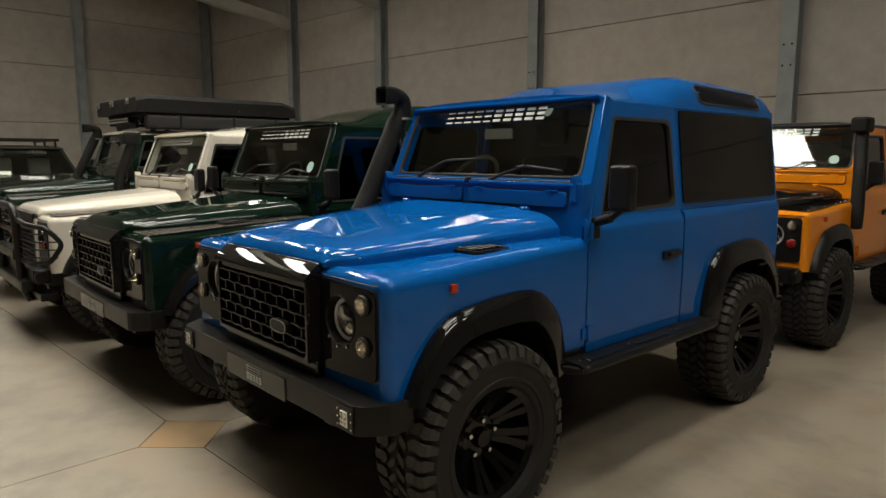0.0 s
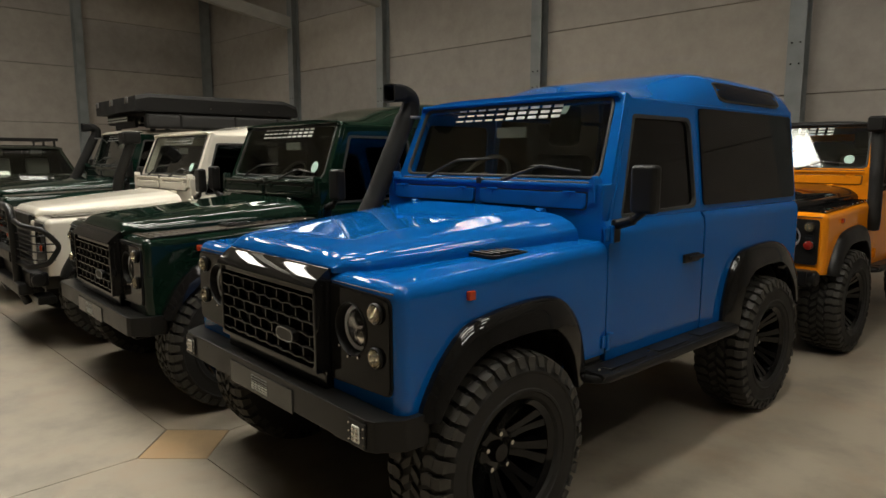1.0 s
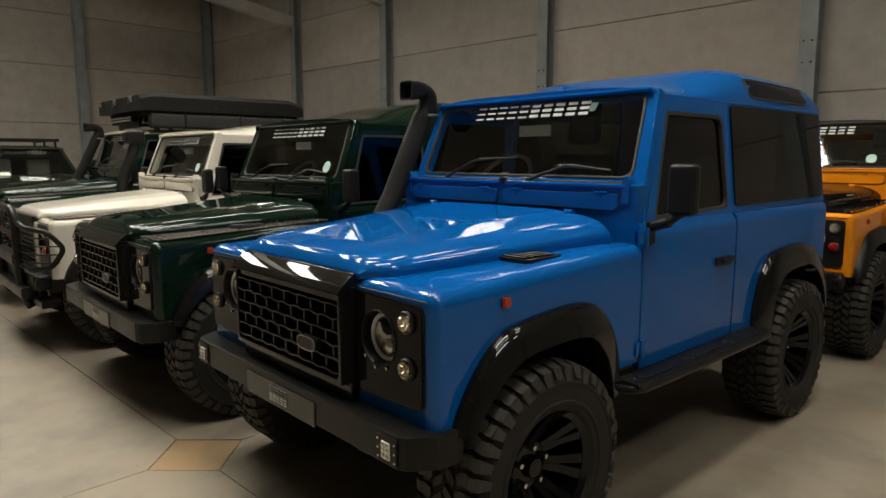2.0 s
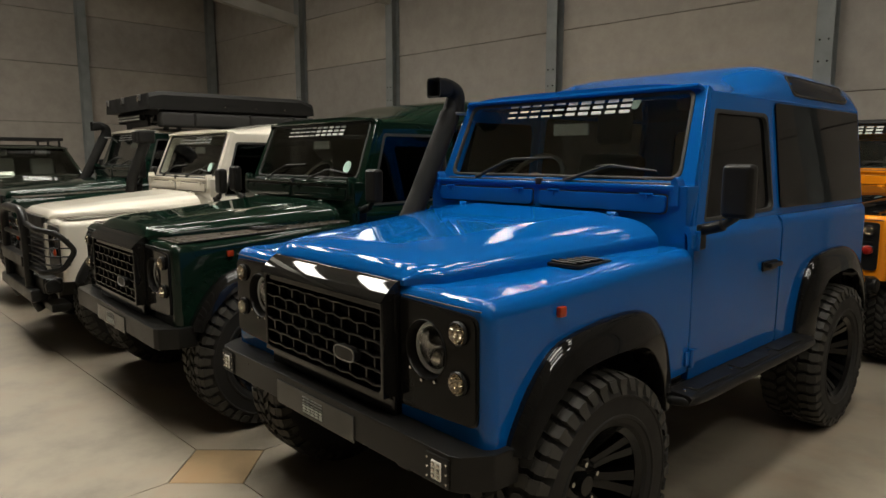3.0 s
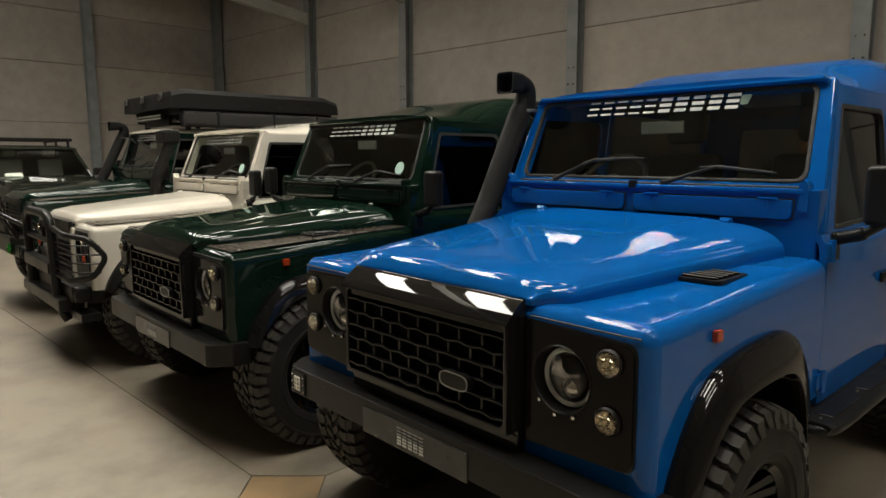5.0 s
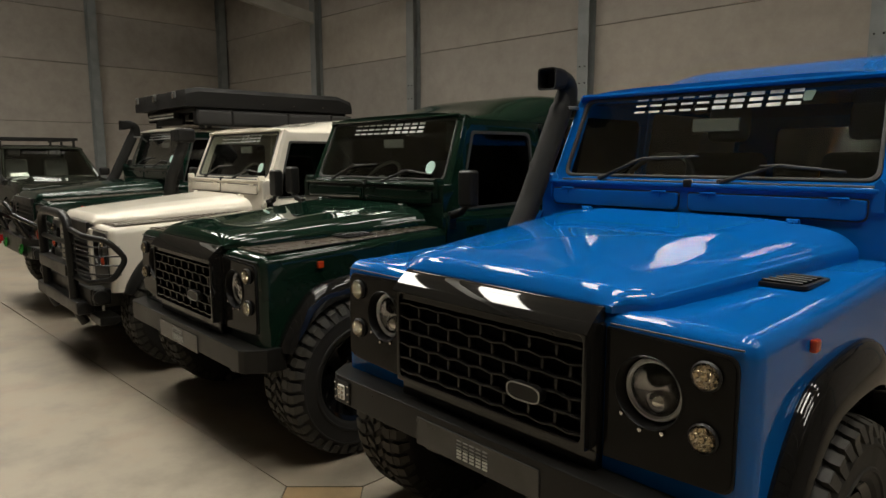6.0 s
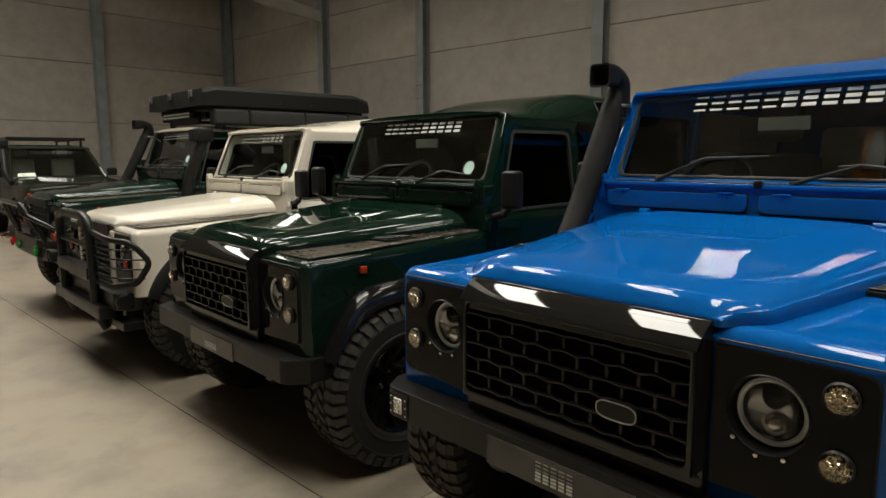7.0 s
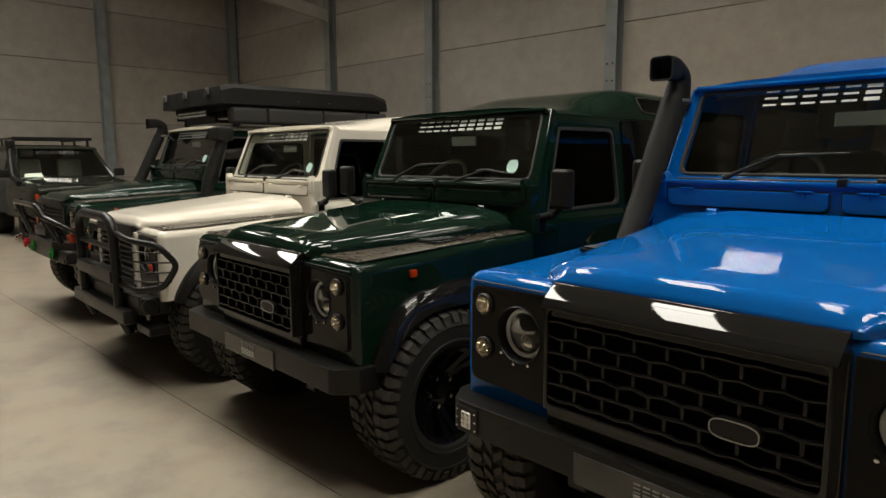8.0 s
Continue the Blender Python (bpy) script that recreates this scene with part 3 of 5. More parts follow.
def make_rim():
    """A dished alloy with split spokes; outer face at +x."""
    barrel = lathe([(0.228, 0.128), (0.236, 0.135), (0.238, 0.12), (0.232, 0.0), (0.232, -0.12), (0.20, -0.12), (0.205, 0.0), (0.214, 0.118), (0.228, 0.128)], "x", (0, 0, 0), 48, cap=False)
    hub = lathe([(0.0, 0.06), (0.035, 0.06), (0.04, 0.05), (0.045, 0.03), (0.092, 0.026), (0.098, 0.015), (0.1, -0.03), (0.0, -0.03)], "x", (0, 0, 0), 32)
    bms = [barrel, hub]
    for i in range(8):
        a = 2 * math.pi * i / 8
        for da, w0, w1 in ((-0.11, 0.021, 0.019), (0.11, 0.021, 0.019)):
            c, s = math.cos(a), math.sin(a)
            secs = []
            for r, off, w, x0, x1 in ((0.085, da * 0.085, w0, -0.02, 0.028), (0.15, da * 0.17, w1, 0.02, 0.07), (0.215, da * 0.30, w1 * 1.3, 0.07, 0.118)):
                pts = []
                for dx, dw in ((x0, -w), (x1, -w * 0.8), (x1, w * 0.8), (x0, w)):
                    t = off + dw
                    pts.append((dx, r * c - t * s, r * s + t * c))
                secs.append(pts)
            bms.append(loft(secs))
    return merge(*bms)


def add_wheel(car, s, y, bright=True):
    root = new("wheel", shared("tyre", lambda: make_tyre(False), RUBBER, 25))
    root.parent, root.location = car, (s * 0.775, y, TYRE_R)
    root.rotation_euler = (radians(random.uniform(0, 360)), 0, 0 if s > 0 else math.pi)
    part("tread", shared("tread", lambda: make_tyre(True), TREAD, 25), None, root, "worn chunky tread blocks")
    part("rim", shared("rim", make_rim, RIM), None, root)
    for i in range(5):
        a = 2 * math.pi * i / 5
        part("wheel_nut", shared("wheel_nut", lambda: lathe([(0.0, 0.03), (0.010, 0.028), (0.0135, 0.02), (0.0135, 0.0)], "x", (0, 0, 0), 6), CHROME), None, root, "bright metal wheel nut",
             (0.026, 0.075 * math.cos(a), 0.075 * math.sin(a)))
    part("brake_drum", shared("brake_drum", lambda: lathe([(0.0, -0.02), (0.15, -0.02), (0.15, -0.08), (0.0, -0.08)], "x", (0, 0, 0), 24), SATIN), None, root)
    return root


def lamp(car, name, x, y, z, r, lens, label, dz, ring=SATIN):
    """A small round lamp set in the front panel."""
    body = part(name, lathe([(0.0, 0.0), (r * 1.05, 0.0), (r * 1.12, -0.008), (r * 1.0, -0.014), (r * 0.96, -0.008), (0, -0.004)], "y", (x, y, z), 24), ring, car, label, (0, 0, dz))
    part("lens", lathe([(r * 0.97, -0.008), (r * 0.9, -0.018), (r * 0.55, -0.026), (0.0, -0.029)], "y", (x, y, z), 24), lens, body)
    if lens is LENS:
        cells = [lathe([(r * 0.92, -0.006), (r * 0.88, -0.010), (0.0, -0.005)], "y", (x, y, z), 20)]
        for k in range(7):
            q = 2 * math.pi * k / 6
            f = 0.0 if k == 6 else 0.58 * r
            cells.append(lathe([(r * 0.30, -0.006), (r * 0.26, -0.014), (r * 0.13, -0.009), (0.0, -0.016)], "y", (x + f * math.cos(q), y, z + f * math.sin(q)), 5))
        part("reflector", merge(*cells), REFLECTOR, body)
    return body


def ring_hole(x, z, r, n=28):
    return [(x + r * math.cos(2 * math.pi * i / n), z + r * math.sin(2 * math.pi * i / n)) for i in range(n)]


def headlight(car, x, z, dz, front=-0.012):
    """A round LED lamp sunk into a bowl in the panel."""
    y = 0.034
    bez = part("headlight", lathe([(0.099, front - 0.002), (0.096, front - 0.005), (0.092, front + 0.002), (0.090, y - 0.008), (0.086, y - 0.010), (0.084, y + 0.01)], "y", (x, 0, z), 40, cap=False), SATIN, car, "round LED headlight sunk in a black bowl", (0, 0, dz))
    part("halo_ring", lathe([(0.086, y - 0.010), (0.083, y - 0.018), (0.076, y - 0.021), (0.071, y - 0.012)], "y", (x, 0, z), 40, cap=False), HALO, bez, "pale halo ring")
    part("bowl", lathe([(0.086, y), (0.062, y + 0.014), (0.03, y + 0.02), (0.0, y + 0.022)], "y", (x, 0, z), 32, cap=False), SMOKED, bez)
    for k, (ox, oz, rr) in enumerate(((0.0, 0.032, 0.028), (0.0, -0.032, 0.026))):
        part("projector", lathe([(rr, y + 0.012), (rr * 0.95, y), (rr * 0.5, y - 0.008), (0, y - 0.010)], "y", (x + ox, 0, z + oz), 20), CHROME if k else RIM, bez)
    part("lens", lathe([(0.069, y - 0.012), (0.060, y - 0.022), (0.04, y - 0.028), (0.0, y - 0.031)], "y", (x, 0, z), 40, cap=False), LENS, bez)
    for k in range(3):
        a = radians(225 + 35 * k)
        part("screw", lathe([(0.0, front - 0.008), (0.006, front - 0.006), (0.007, front)], "y", (x + 0.106 * math.cos(a), 0, z + 0.106 * math.sin(a)), 8), CHROME, bez)
    return bez


def lettering(parent, at, x0, x1, v0, v1, mats, y_off=0.0, slant=0.016, n=10):
    """Plain bars in place of a mark: a light half and a bold half; at(u, v, w) sets them on a surface."""
    pitch = (x1 - x0) / n
    sh = lambda v: slant * (v - v0) / (v1 - v0)
    for half, name in ((0, "thin_mark"), (1, "bold_mark")):
        bms = []
        for i in range(n // 2):
            a = x0 + (half * (n // 2) + i) * pitch
            b, st = a + pitch * 0.7, (0.12 if half == 0 else 0.21) * (v1 - v0)
            for lo in (v0, (v0 + v1 - st) / 2, v1 - st):
                bms.append(plate([(a + sh(lo), lo), (b + sh(lo), lo), (b + sh(lo + st), lo + st), (a + sh(lo + st), lo + st)], [], lambda u, v, w: at(u, v, w - 0.0035), 0.0025))
        part(name, merge(*bms), mats[half], parent, "row of plain pale bars")


def make_seat():
    cushion = slab(-0.23, 0.23, -0.05, 0.42, 0.0, 0.16, 0.05, 3)
    back = slab(-0.23, 0.23, 0.0, 0.13, 0.0, 0.62, 0.05, 3)
    bmesh.ops.transform(back, matrix=pose(0, 0.40, 0.1, -14), verts=back.verts)
    head = slab(-0.12, 0.12, 0.0, 0.09, 0.0, 0.2, 0.04, 3)
    bmesh.ops.transform(head, matrix=pose(0, 0.56, 0.76, -8), verts=head.verts)
    return merge(cushion, back, head)


def snorkel(car, s, dz, kind):
    """Raised air intake: from the wing up along the windscreen pillar to a ram head."""
    if kind == "bent":
        line = bend([(s * 0.775, 0.98, 1.16), (s * 0.785, 1.10, 1.34), (s * 0.775, 1.345, 1.84), (s * 0.77, 1.375, 1.92)], 0.05)
        body = part("snorkel", tube(line, [0.060] * (len(line) - 5) + [0.053] * 5, 16, 0.8), MOULDED, car, "black plastic raised air intake", (0, 0, dz))
    elif kind == "post":
        line = bend([(s * 0.86, 1.02, 0.97), (s * 0.87, 1.0, 1.05), (s * 0.845, 1.07, 1.45), (s * 0.80, 1.20, 1.80)], 0.03)
        body = part("snorkel", tube(line, 0.054, 14), MOULDED, car, "black plastic raised air intake", (0, 0, dz))
    if kind == "bent":
        cy, cz, cx = 1.378, 1.972, s * 0.77
        neck = tube(bend([(cx, cy, cz - 0.16), (cx, cy, cz - 0.03), (cx, cy - 0.07, cz), (cx, cy - 0.085, cz)], 0.035), 0.052, 16)
        part("collar", lathe([(0.058, -0.008), (0.061, -0.005), (0.061, 0.005), (0.058, 0.008)], "z", (cx, cy, cz - 0.15), 20), ALLOY, body)
        ram = loft([[(cx + dx * 0.052, cy - 0.075, cz - 0.005 + dzz * 0.048) for dx, dzz in rounded([(-1, -1), (1, -1), (1, 1), (-1, 1)], 0.6, 3)],
                    [(cx + dx * 0.056, cy - 0.13, cz - 0.008 + dzz * 0.054) for dx, dzz in rounded([(-1, -1), (1, -1), (1, 1), (-1, 1)], 0.4, 3)],
                    [(cx + dx * 0.058, cy - 0.178, cz - 0.010 + dzz * 0.056) for dx, dzz in rounded([(-1, -1), (1, -1), (1, 1), (-1, 1)], 0.4, 3)],
                    [(cx + dx * 0.051, cy - 0.176, cz - 0.010 + dzz * 0.048) for dx, dzz in rounded([(-1, -1), (1, -1), (1, 1), (-1, 1)], 0.4, 3)],
                    [(cx + dx * 0.044, cy - 0.11, cz - 0.010 + dzz * 0.040) for dx, dzz in rounded([(-1, -1), (1, -1), (1, 1), (-1, 1)], 0.4, 3)]])
        part("intake_head", merge(neck, ram), MOULDED, body)
    elif kind == "post":
        part("intake_head", merge(slab(s * 0.80 - 0.075, s * 0.80 + 0.075, 1.11, 1.29, 1.79, 1.925, 0.03, 3), slab(s * 0.80 - 0.06, s * 0.80 + 0.06, 1.085, 1.12, 1.80, 1.91, 0.01)), MOULDED, body)
    return body


def wing_vent(car, s, dz, y0=0.545):
    """A flat louvred grille set on the wing top."""
    a, b = sorted((s * 0.565, s * 0.735))
    z, y1 = wing_top(y0 + 0.11) + 0.006, y0 + 0.225
    frame_ = part("wing_vent", plate(rounded([(a, y0), (b, y0 + 0.01), (b, y1), (a, y1)], 0.02), [[(a + 0.018, y0 + 0.018), (b - 0.018, y0 + 0.024), (b - 0.018, y1 - 0.018), (a + 0.018, y1 - 0.018)]],
                                     lambda u, v, w: (u, v, z - w + 0.006), 0.012, 0.003), SATIN, car, "black louvred vent on the wing top", (0, 0, dz))
    part("vent_floor", slab(a + 0.012, b - 0.012, y0 + 0.012, y1 - 0.012, z - 0.006, z - 0.003), VENT, frame_)
    for i in range(5):
        y = y0 + 0.022 + i * 0.038
        part("louvre", loft([[(x, y, z + 0.015), (x, y + 0.022, z + 0.001), (x, y + 0.019, z - 0.002), (x, y - 0.003, z + 0.012)] for x in (a + 0.015, b - 0.015)]), SATIN, frame_)


def tread_plate(car, s, dz, material):
    """Chequer plate screwed onto a wing top."""
    pts = [(0.50, 0.045), (0.80, 0.045), (0.80, 1.16), (0.69, 1.16)]
    bms = [plate([(s * x, y) for x, y in pts], [], lambda u, v, w: (u, v, wing_top(v) + 0.008 - w), 0.004)]
    for iy in range(21):
        y = 0.075 + iy * 0.052
        for ix in range(8):
            x = 0.50 + ix * 0.046 + (0.023 if iy % 2 else 0)
            if bonnet_edge(y) - 0.015 < x < 0.785:
                d = 1 if (ix + iy) % 2 else -1
                z = wing_top(y) + 0.008
                bm = loft([[(s * (x + a * 0.020 - d * b * 0.007), y + d * a * 0.020 + b * 0.007, z + h) for a, b in ((-1, 0), (0, -1), (1, 0), (0, 1))] for h in (0.0, 0.0045)])
                bms.append(bm)
    pl = part("tread_plate", merge(*bms), material, car, "dark chequered tread plate", (0, 0, dz), 20)
    for i in range(9):
        y = 0.09 + i * 0.125
        part("rivet", shared("rivet", lambda: lathe([(0.0, 0.004), (0.005, 0.003), (0.007, 0.0)], "z", (0, 0, 0), 8), ALLOY), None, pl, "", (s * 0.785, y, wing_top(y) + 0.008))


def modern_front(car, paint, dz, plate_label, spots=True):
    """Honeycomb grille, black lamp panels and a straight steel bumper."""
    for s in (1, -1):
        pan = rounded([(s * 0.435, 0.748), (s * 0.79, 0.765), (s * 0.787, 1.098), (s * 0.435, 1.108)], [0.005, 0.035, 0.035, 0.005])
        part("lamp_panel", plate(pan, [ring_hole(s * HEAD_X, HEAD_Z, 0.095)], lambda u, v, w: (u, -0.012 + w, v), 0.012), PANEL, car, "gloss black lamp panel", (0, 0, dz))
        part("panel_trim", plate(rounded([(s * 0.43, 0.742), (s * 0.795, 0.76), (s * 0.793, 1.104), (s * 0.43, 1.114)], [0.005, 0.035, 0.035, 0.005]), [ring_hole(s * HEAD_X, HEAD_Z, 0.095)], lambda u, v, w: (u, -0.006 + w, v), 0.008), SATIN, car, "", (0, 0, dz))
        headlight(car, s * HEAD_X, HEAD_Z, dz)
        for z, nm in ((1.046, "side_lamp"), (0.889, "indicator_lamp")):
            lamp(car, nm, s * 0.72, -0.012, z, 0.035, LENS, "clear round lamp with bright reflector", dz)
    # grille
    frame_ = part("grille", merge(plate([(-0.412, 0.765), (0.412, 0.765), (0.412, 1.10), (-0.412, 1.10)], [rounded([(-0.397, 0.785), (0.397, 0.785), (0.397, 1.088), (-0.397, 1.088)], 0.02)], lambda u, v, w: (u, -0.07 + w, v), 0.05, 0.005),
                                  slab(-0.425, -0.410, -0.03, 0.01, 0.70, 1.12), slab(0.410, 0.425, -0.03, 0.01, 0.70, 1.12), slab(-0.425, 0.425, -0.035, 0.01, 0.69, 0.764, 0.012)), GLOSS, car, "gloss black grille surround", (0, 0, dz))
    part("mesh_backing", slab(-0.40, 0.40, -0.012, -0.006, 0.77, 1.10), VENT, frame_)
    # flat honeycomb: bars that kink where the ribs of the rows above and below meet them
    part("top_band", slab(-0.40, 0.40, -0.058, -0.02, 1.066, 1.092, 0.004), GRILLE, frame_)
    levels, cell = [1.052, 1.002, 0.952, 0.902, 0.852, 0.802], 0.8 / 8
    for i, z in enumerate(levels):
        kink = 0.004 if i % 2 else 0.002
        secs = []
        for k in range(17):
            x, zz = -0.40 + cell * k / 2, z + (kink if (k + i) % 2 else -kink)
            secs.append([(x, -0.030, zz - 0.007), (x, -0.056, zz - 0.007), (x, -0.065, zz - 0.002), (x, -0.065, zz + 0.003), (x, -0.056, zz + 0.008), (x, -0.030, zz + 0.008)])
        part("grille_bar", loft(secs), GRILLE, frame_)
    for i in range(5):
        for j in range(8):
            x = -0.40 + cell * (j + (0.5 if i % 2 else 1.0))
            if x < 0.39:
                part("grille_rib", shared("grille_rib", lambda: slab(-0.006, 0.006, -0.058, -0.028, -0.024, 0.024, 0.002, 1), GRILLE), None, frame_, "", (x, 0, levels[i] - 0.025))
    oval = [(0.2 + 0.064 * math.copysign(abs(math.cos(a)) ** 0.6, math.cos(a)), 0.882 + 0.027 * math.copysign(abs(math.sin(a)) ** 0.7, math.sin(a))) for a in (2 * math.pi * i / 28 for i in range(28))]
    badge = part("badge", plate(oval, [], lambda u, v, w: (u, -0.082 + w, v), 0.03, 0.004), SATIN, frame_, "plain dark oval badge")
    inner = [(0.2 + (u - 0.2) * 0.95, 0.882 + (v - 0.882) * 0.89) for u, v in oval]
    part("badge_rim", plate(oval, [inner], lambda u, v, w: (u, -0.085 + w, v), 0.004), ALLOY, badge)
    # sloping black nose between bonnet and grille
    part("grille_hood", loft([[(x, 0.012, 1.163), (x, 0.0, 1.165), (x, -0.012, 1.162), (x, -0.034, 1.1465), (x, -0.057, 1.1265), (x, -0.076, 1.106), (x, -0.080, 1.098), (x, -0.076, 1.094), (x, -0.06, 1.096), (x, 0.0, 1.12)] for x in (-0.418, -0.41, 0.41, 0.418)]), GLOSS, car, "gloss black bonnet lip over the grille", (0, 0, dz))
    outline = [(-0.868, 0.10), (-0.86, 0.0), (-0.80, -0.085), (-0.765, -0.10), (0.765, -0.10), (0.80, -0.085), (0.86, 0.0), (0.868, 0.10), (0.80, 0.10), (0.76, 0.02), (-0.76, 0.02), (-0.80, 0.10)]
    bar = part("bumper", prism(outline, "z", 0.588, 0.702, 0.006), COATED, car, "dark steel bumper with recessed spot lamps" if spots else "plain dark steel bumper", (0, 0, dz))
    for s in (1, -1) if spots else ():
        x = s * 0.722
        spot = part("spot_lamp", slab(x - 0.052, x + 0.052, -0.107, -0.099, 0.595, 0.69, 0.004, 1), SATIN, bar)
        part("lens", slab(x - 0.022, x + 0.022, -0.113, -0.105, 0.612, 0.672, 0.003, 1), LED, spot, "white square LED lens")
        for i in range(3):
            for j in range(2):
                part("lens_cell", lathe([(0.0, -0.004), (0.006, -0.003), (0.008, 0.0)], "y", (x - 0.011 + 0.022 * j, -0.113, 0.624 + 0.018 * i), 8), CHROME, spot)
        for dx in (-0.043, 0.043):
            for z in (0.612, 0.642, 0.672):
                part("bolt", lathe([(0.0, -0.004), (0.004, -0.003), (0.005, 0.0)], "y", (x + dx, -0.107, z), 6), CHROME, spot)
    num = part("number_plate", slab(-0.262, 0.285, -0.106, -0.098, 0.578, 0.678, 0.003, 1), PLATE, bar, plate_label)
    for word, z0, z1, m in ((0, 0.632, 0.66, GREYFILM), (1, 0.598, 0.627, PALE)):
        bms = []
        for i in range(5):
            a = -0.055 + i * 0.029
            st = 0.004 if word == 0 else 0.007
            for lo in (z0, (z0 + z1 - st) / 2, z1 - st):
                bms.append(plate([(a, lo), (a + 0.021, lo), (a + 0.021, lo + st), (a, lo + st)], [], lambda u, v, w: (u, -0.1085 + w, v), 0.002))
        part("plate_mark", merge(*bms), m, num, "plain pale bars")
    for s in (1, -1):
        part("bumper_bracket", slab(s * 0.36 - 0.04, s * 0.36 + 0.04, 0.0, 0.3, 0.55, 0.62, 0.008, 1), SATIN, car, "", (0, 0, dz))


def classic_front(car, paint, dz, panel_mat, slat_mat, low=AMBER):
    """Older face: slatted grille between painted posts, lamps above one another."""
    for s in (1, -1):
        pan = rounded([(s * 0.45, 0.755), (s * 0.785, 0.755), (s * 0.785, 1.105), (s * 0.45, 1.105)], 0.03)
        part("lamp_panel", plate(pan, [ring_hole(s * HEAD_X, HEAD_Z, 0.095)], lambda u, v, w: (u, -0.010 + w, v), 0.012), panel_mat, car, "dark lamp panel", (0, 0, dz))
        headlight(car, s * HEAD_X, HEAD_Z, dz, -0.010)
        lamp(car, "side_lamp", s * 0.72, -0.010, 1.046, 0.036, LENS, "clear round side lamp", dz)
        lamp(car, "indicator_lamp", s * 0.72, -0.010, 0.905, 0.036, low, "orange round indicator lamp", dz, GLOSS)
        for i in range(3):
            part("vent_slot", slab(s * 0.72 - 0.03, s * 0.72 + 0.03, -0.013, -0.008, 0.955 + i * 0.02, 0.963 + i * 0.02, 0.002, 1), SATIN, car, "", (0, 0, dz))
        part("grille_post", slab(min(s * 0.36, s * 0.445), max(s * 0.36, s * 0.445), -0.03, 0.0, 0.72, 1.12, 0.012), paint, car, "", (0, 0, dz))
    g_ = part("grille", merge(slab(-0.41, 0.41, -0.012, 0.0, 0.73, 1.12), slab(-0.41, 0.41, -0.04, -0.01, 1.09, 1.165, 0.008), slab(-0.41, 0.41, -0.04, -0.01, 0.72, 0.75, 0.008)), slat_mat, car, "black slatted grille", (0, 0, dz))
    for i in range(8):
        z = 0.775 + i * 0.04
        part("slat", loft([[(x, -0.036, z), (x, -0.014, z + 0.012), (x, -0.010, z + 0.006), (x, -0.030, z - 0.008)] for x in (-0.395, 0.395)]), SATIN, g_)
    bar = part("bumper", merge(slab(-0.76, 0.76, -0.13, -0.02, 0.60, 0.72, 0.012), slab(-0.80, -0.75, -0.12, 0.0, 0.60, 0.72, 0.02), slab(0.75, 0.80, -0.12, 0.0, 0.60, 0.72, 0.02)), SATIN, car, "black steel bumper", (0, 0, dz))
    for s in (1, -1):
        part("end_cap", lathe([(0.0, 0.012), (0.045, 0.01), (0.055, 0.0), (0.055, -0.05), (0, -0.05)], "x", (s * 0.81, -0.07, 0.66), 20), SATIN, bar)
        part("bumper_bracket", slab(s * 0.36 - 0.04, s * 0.36 + 0.04, -0.02, 0.3, 0.55, 0.62, 0.008, 1), SATIN, car, "", (0, 0, dz))


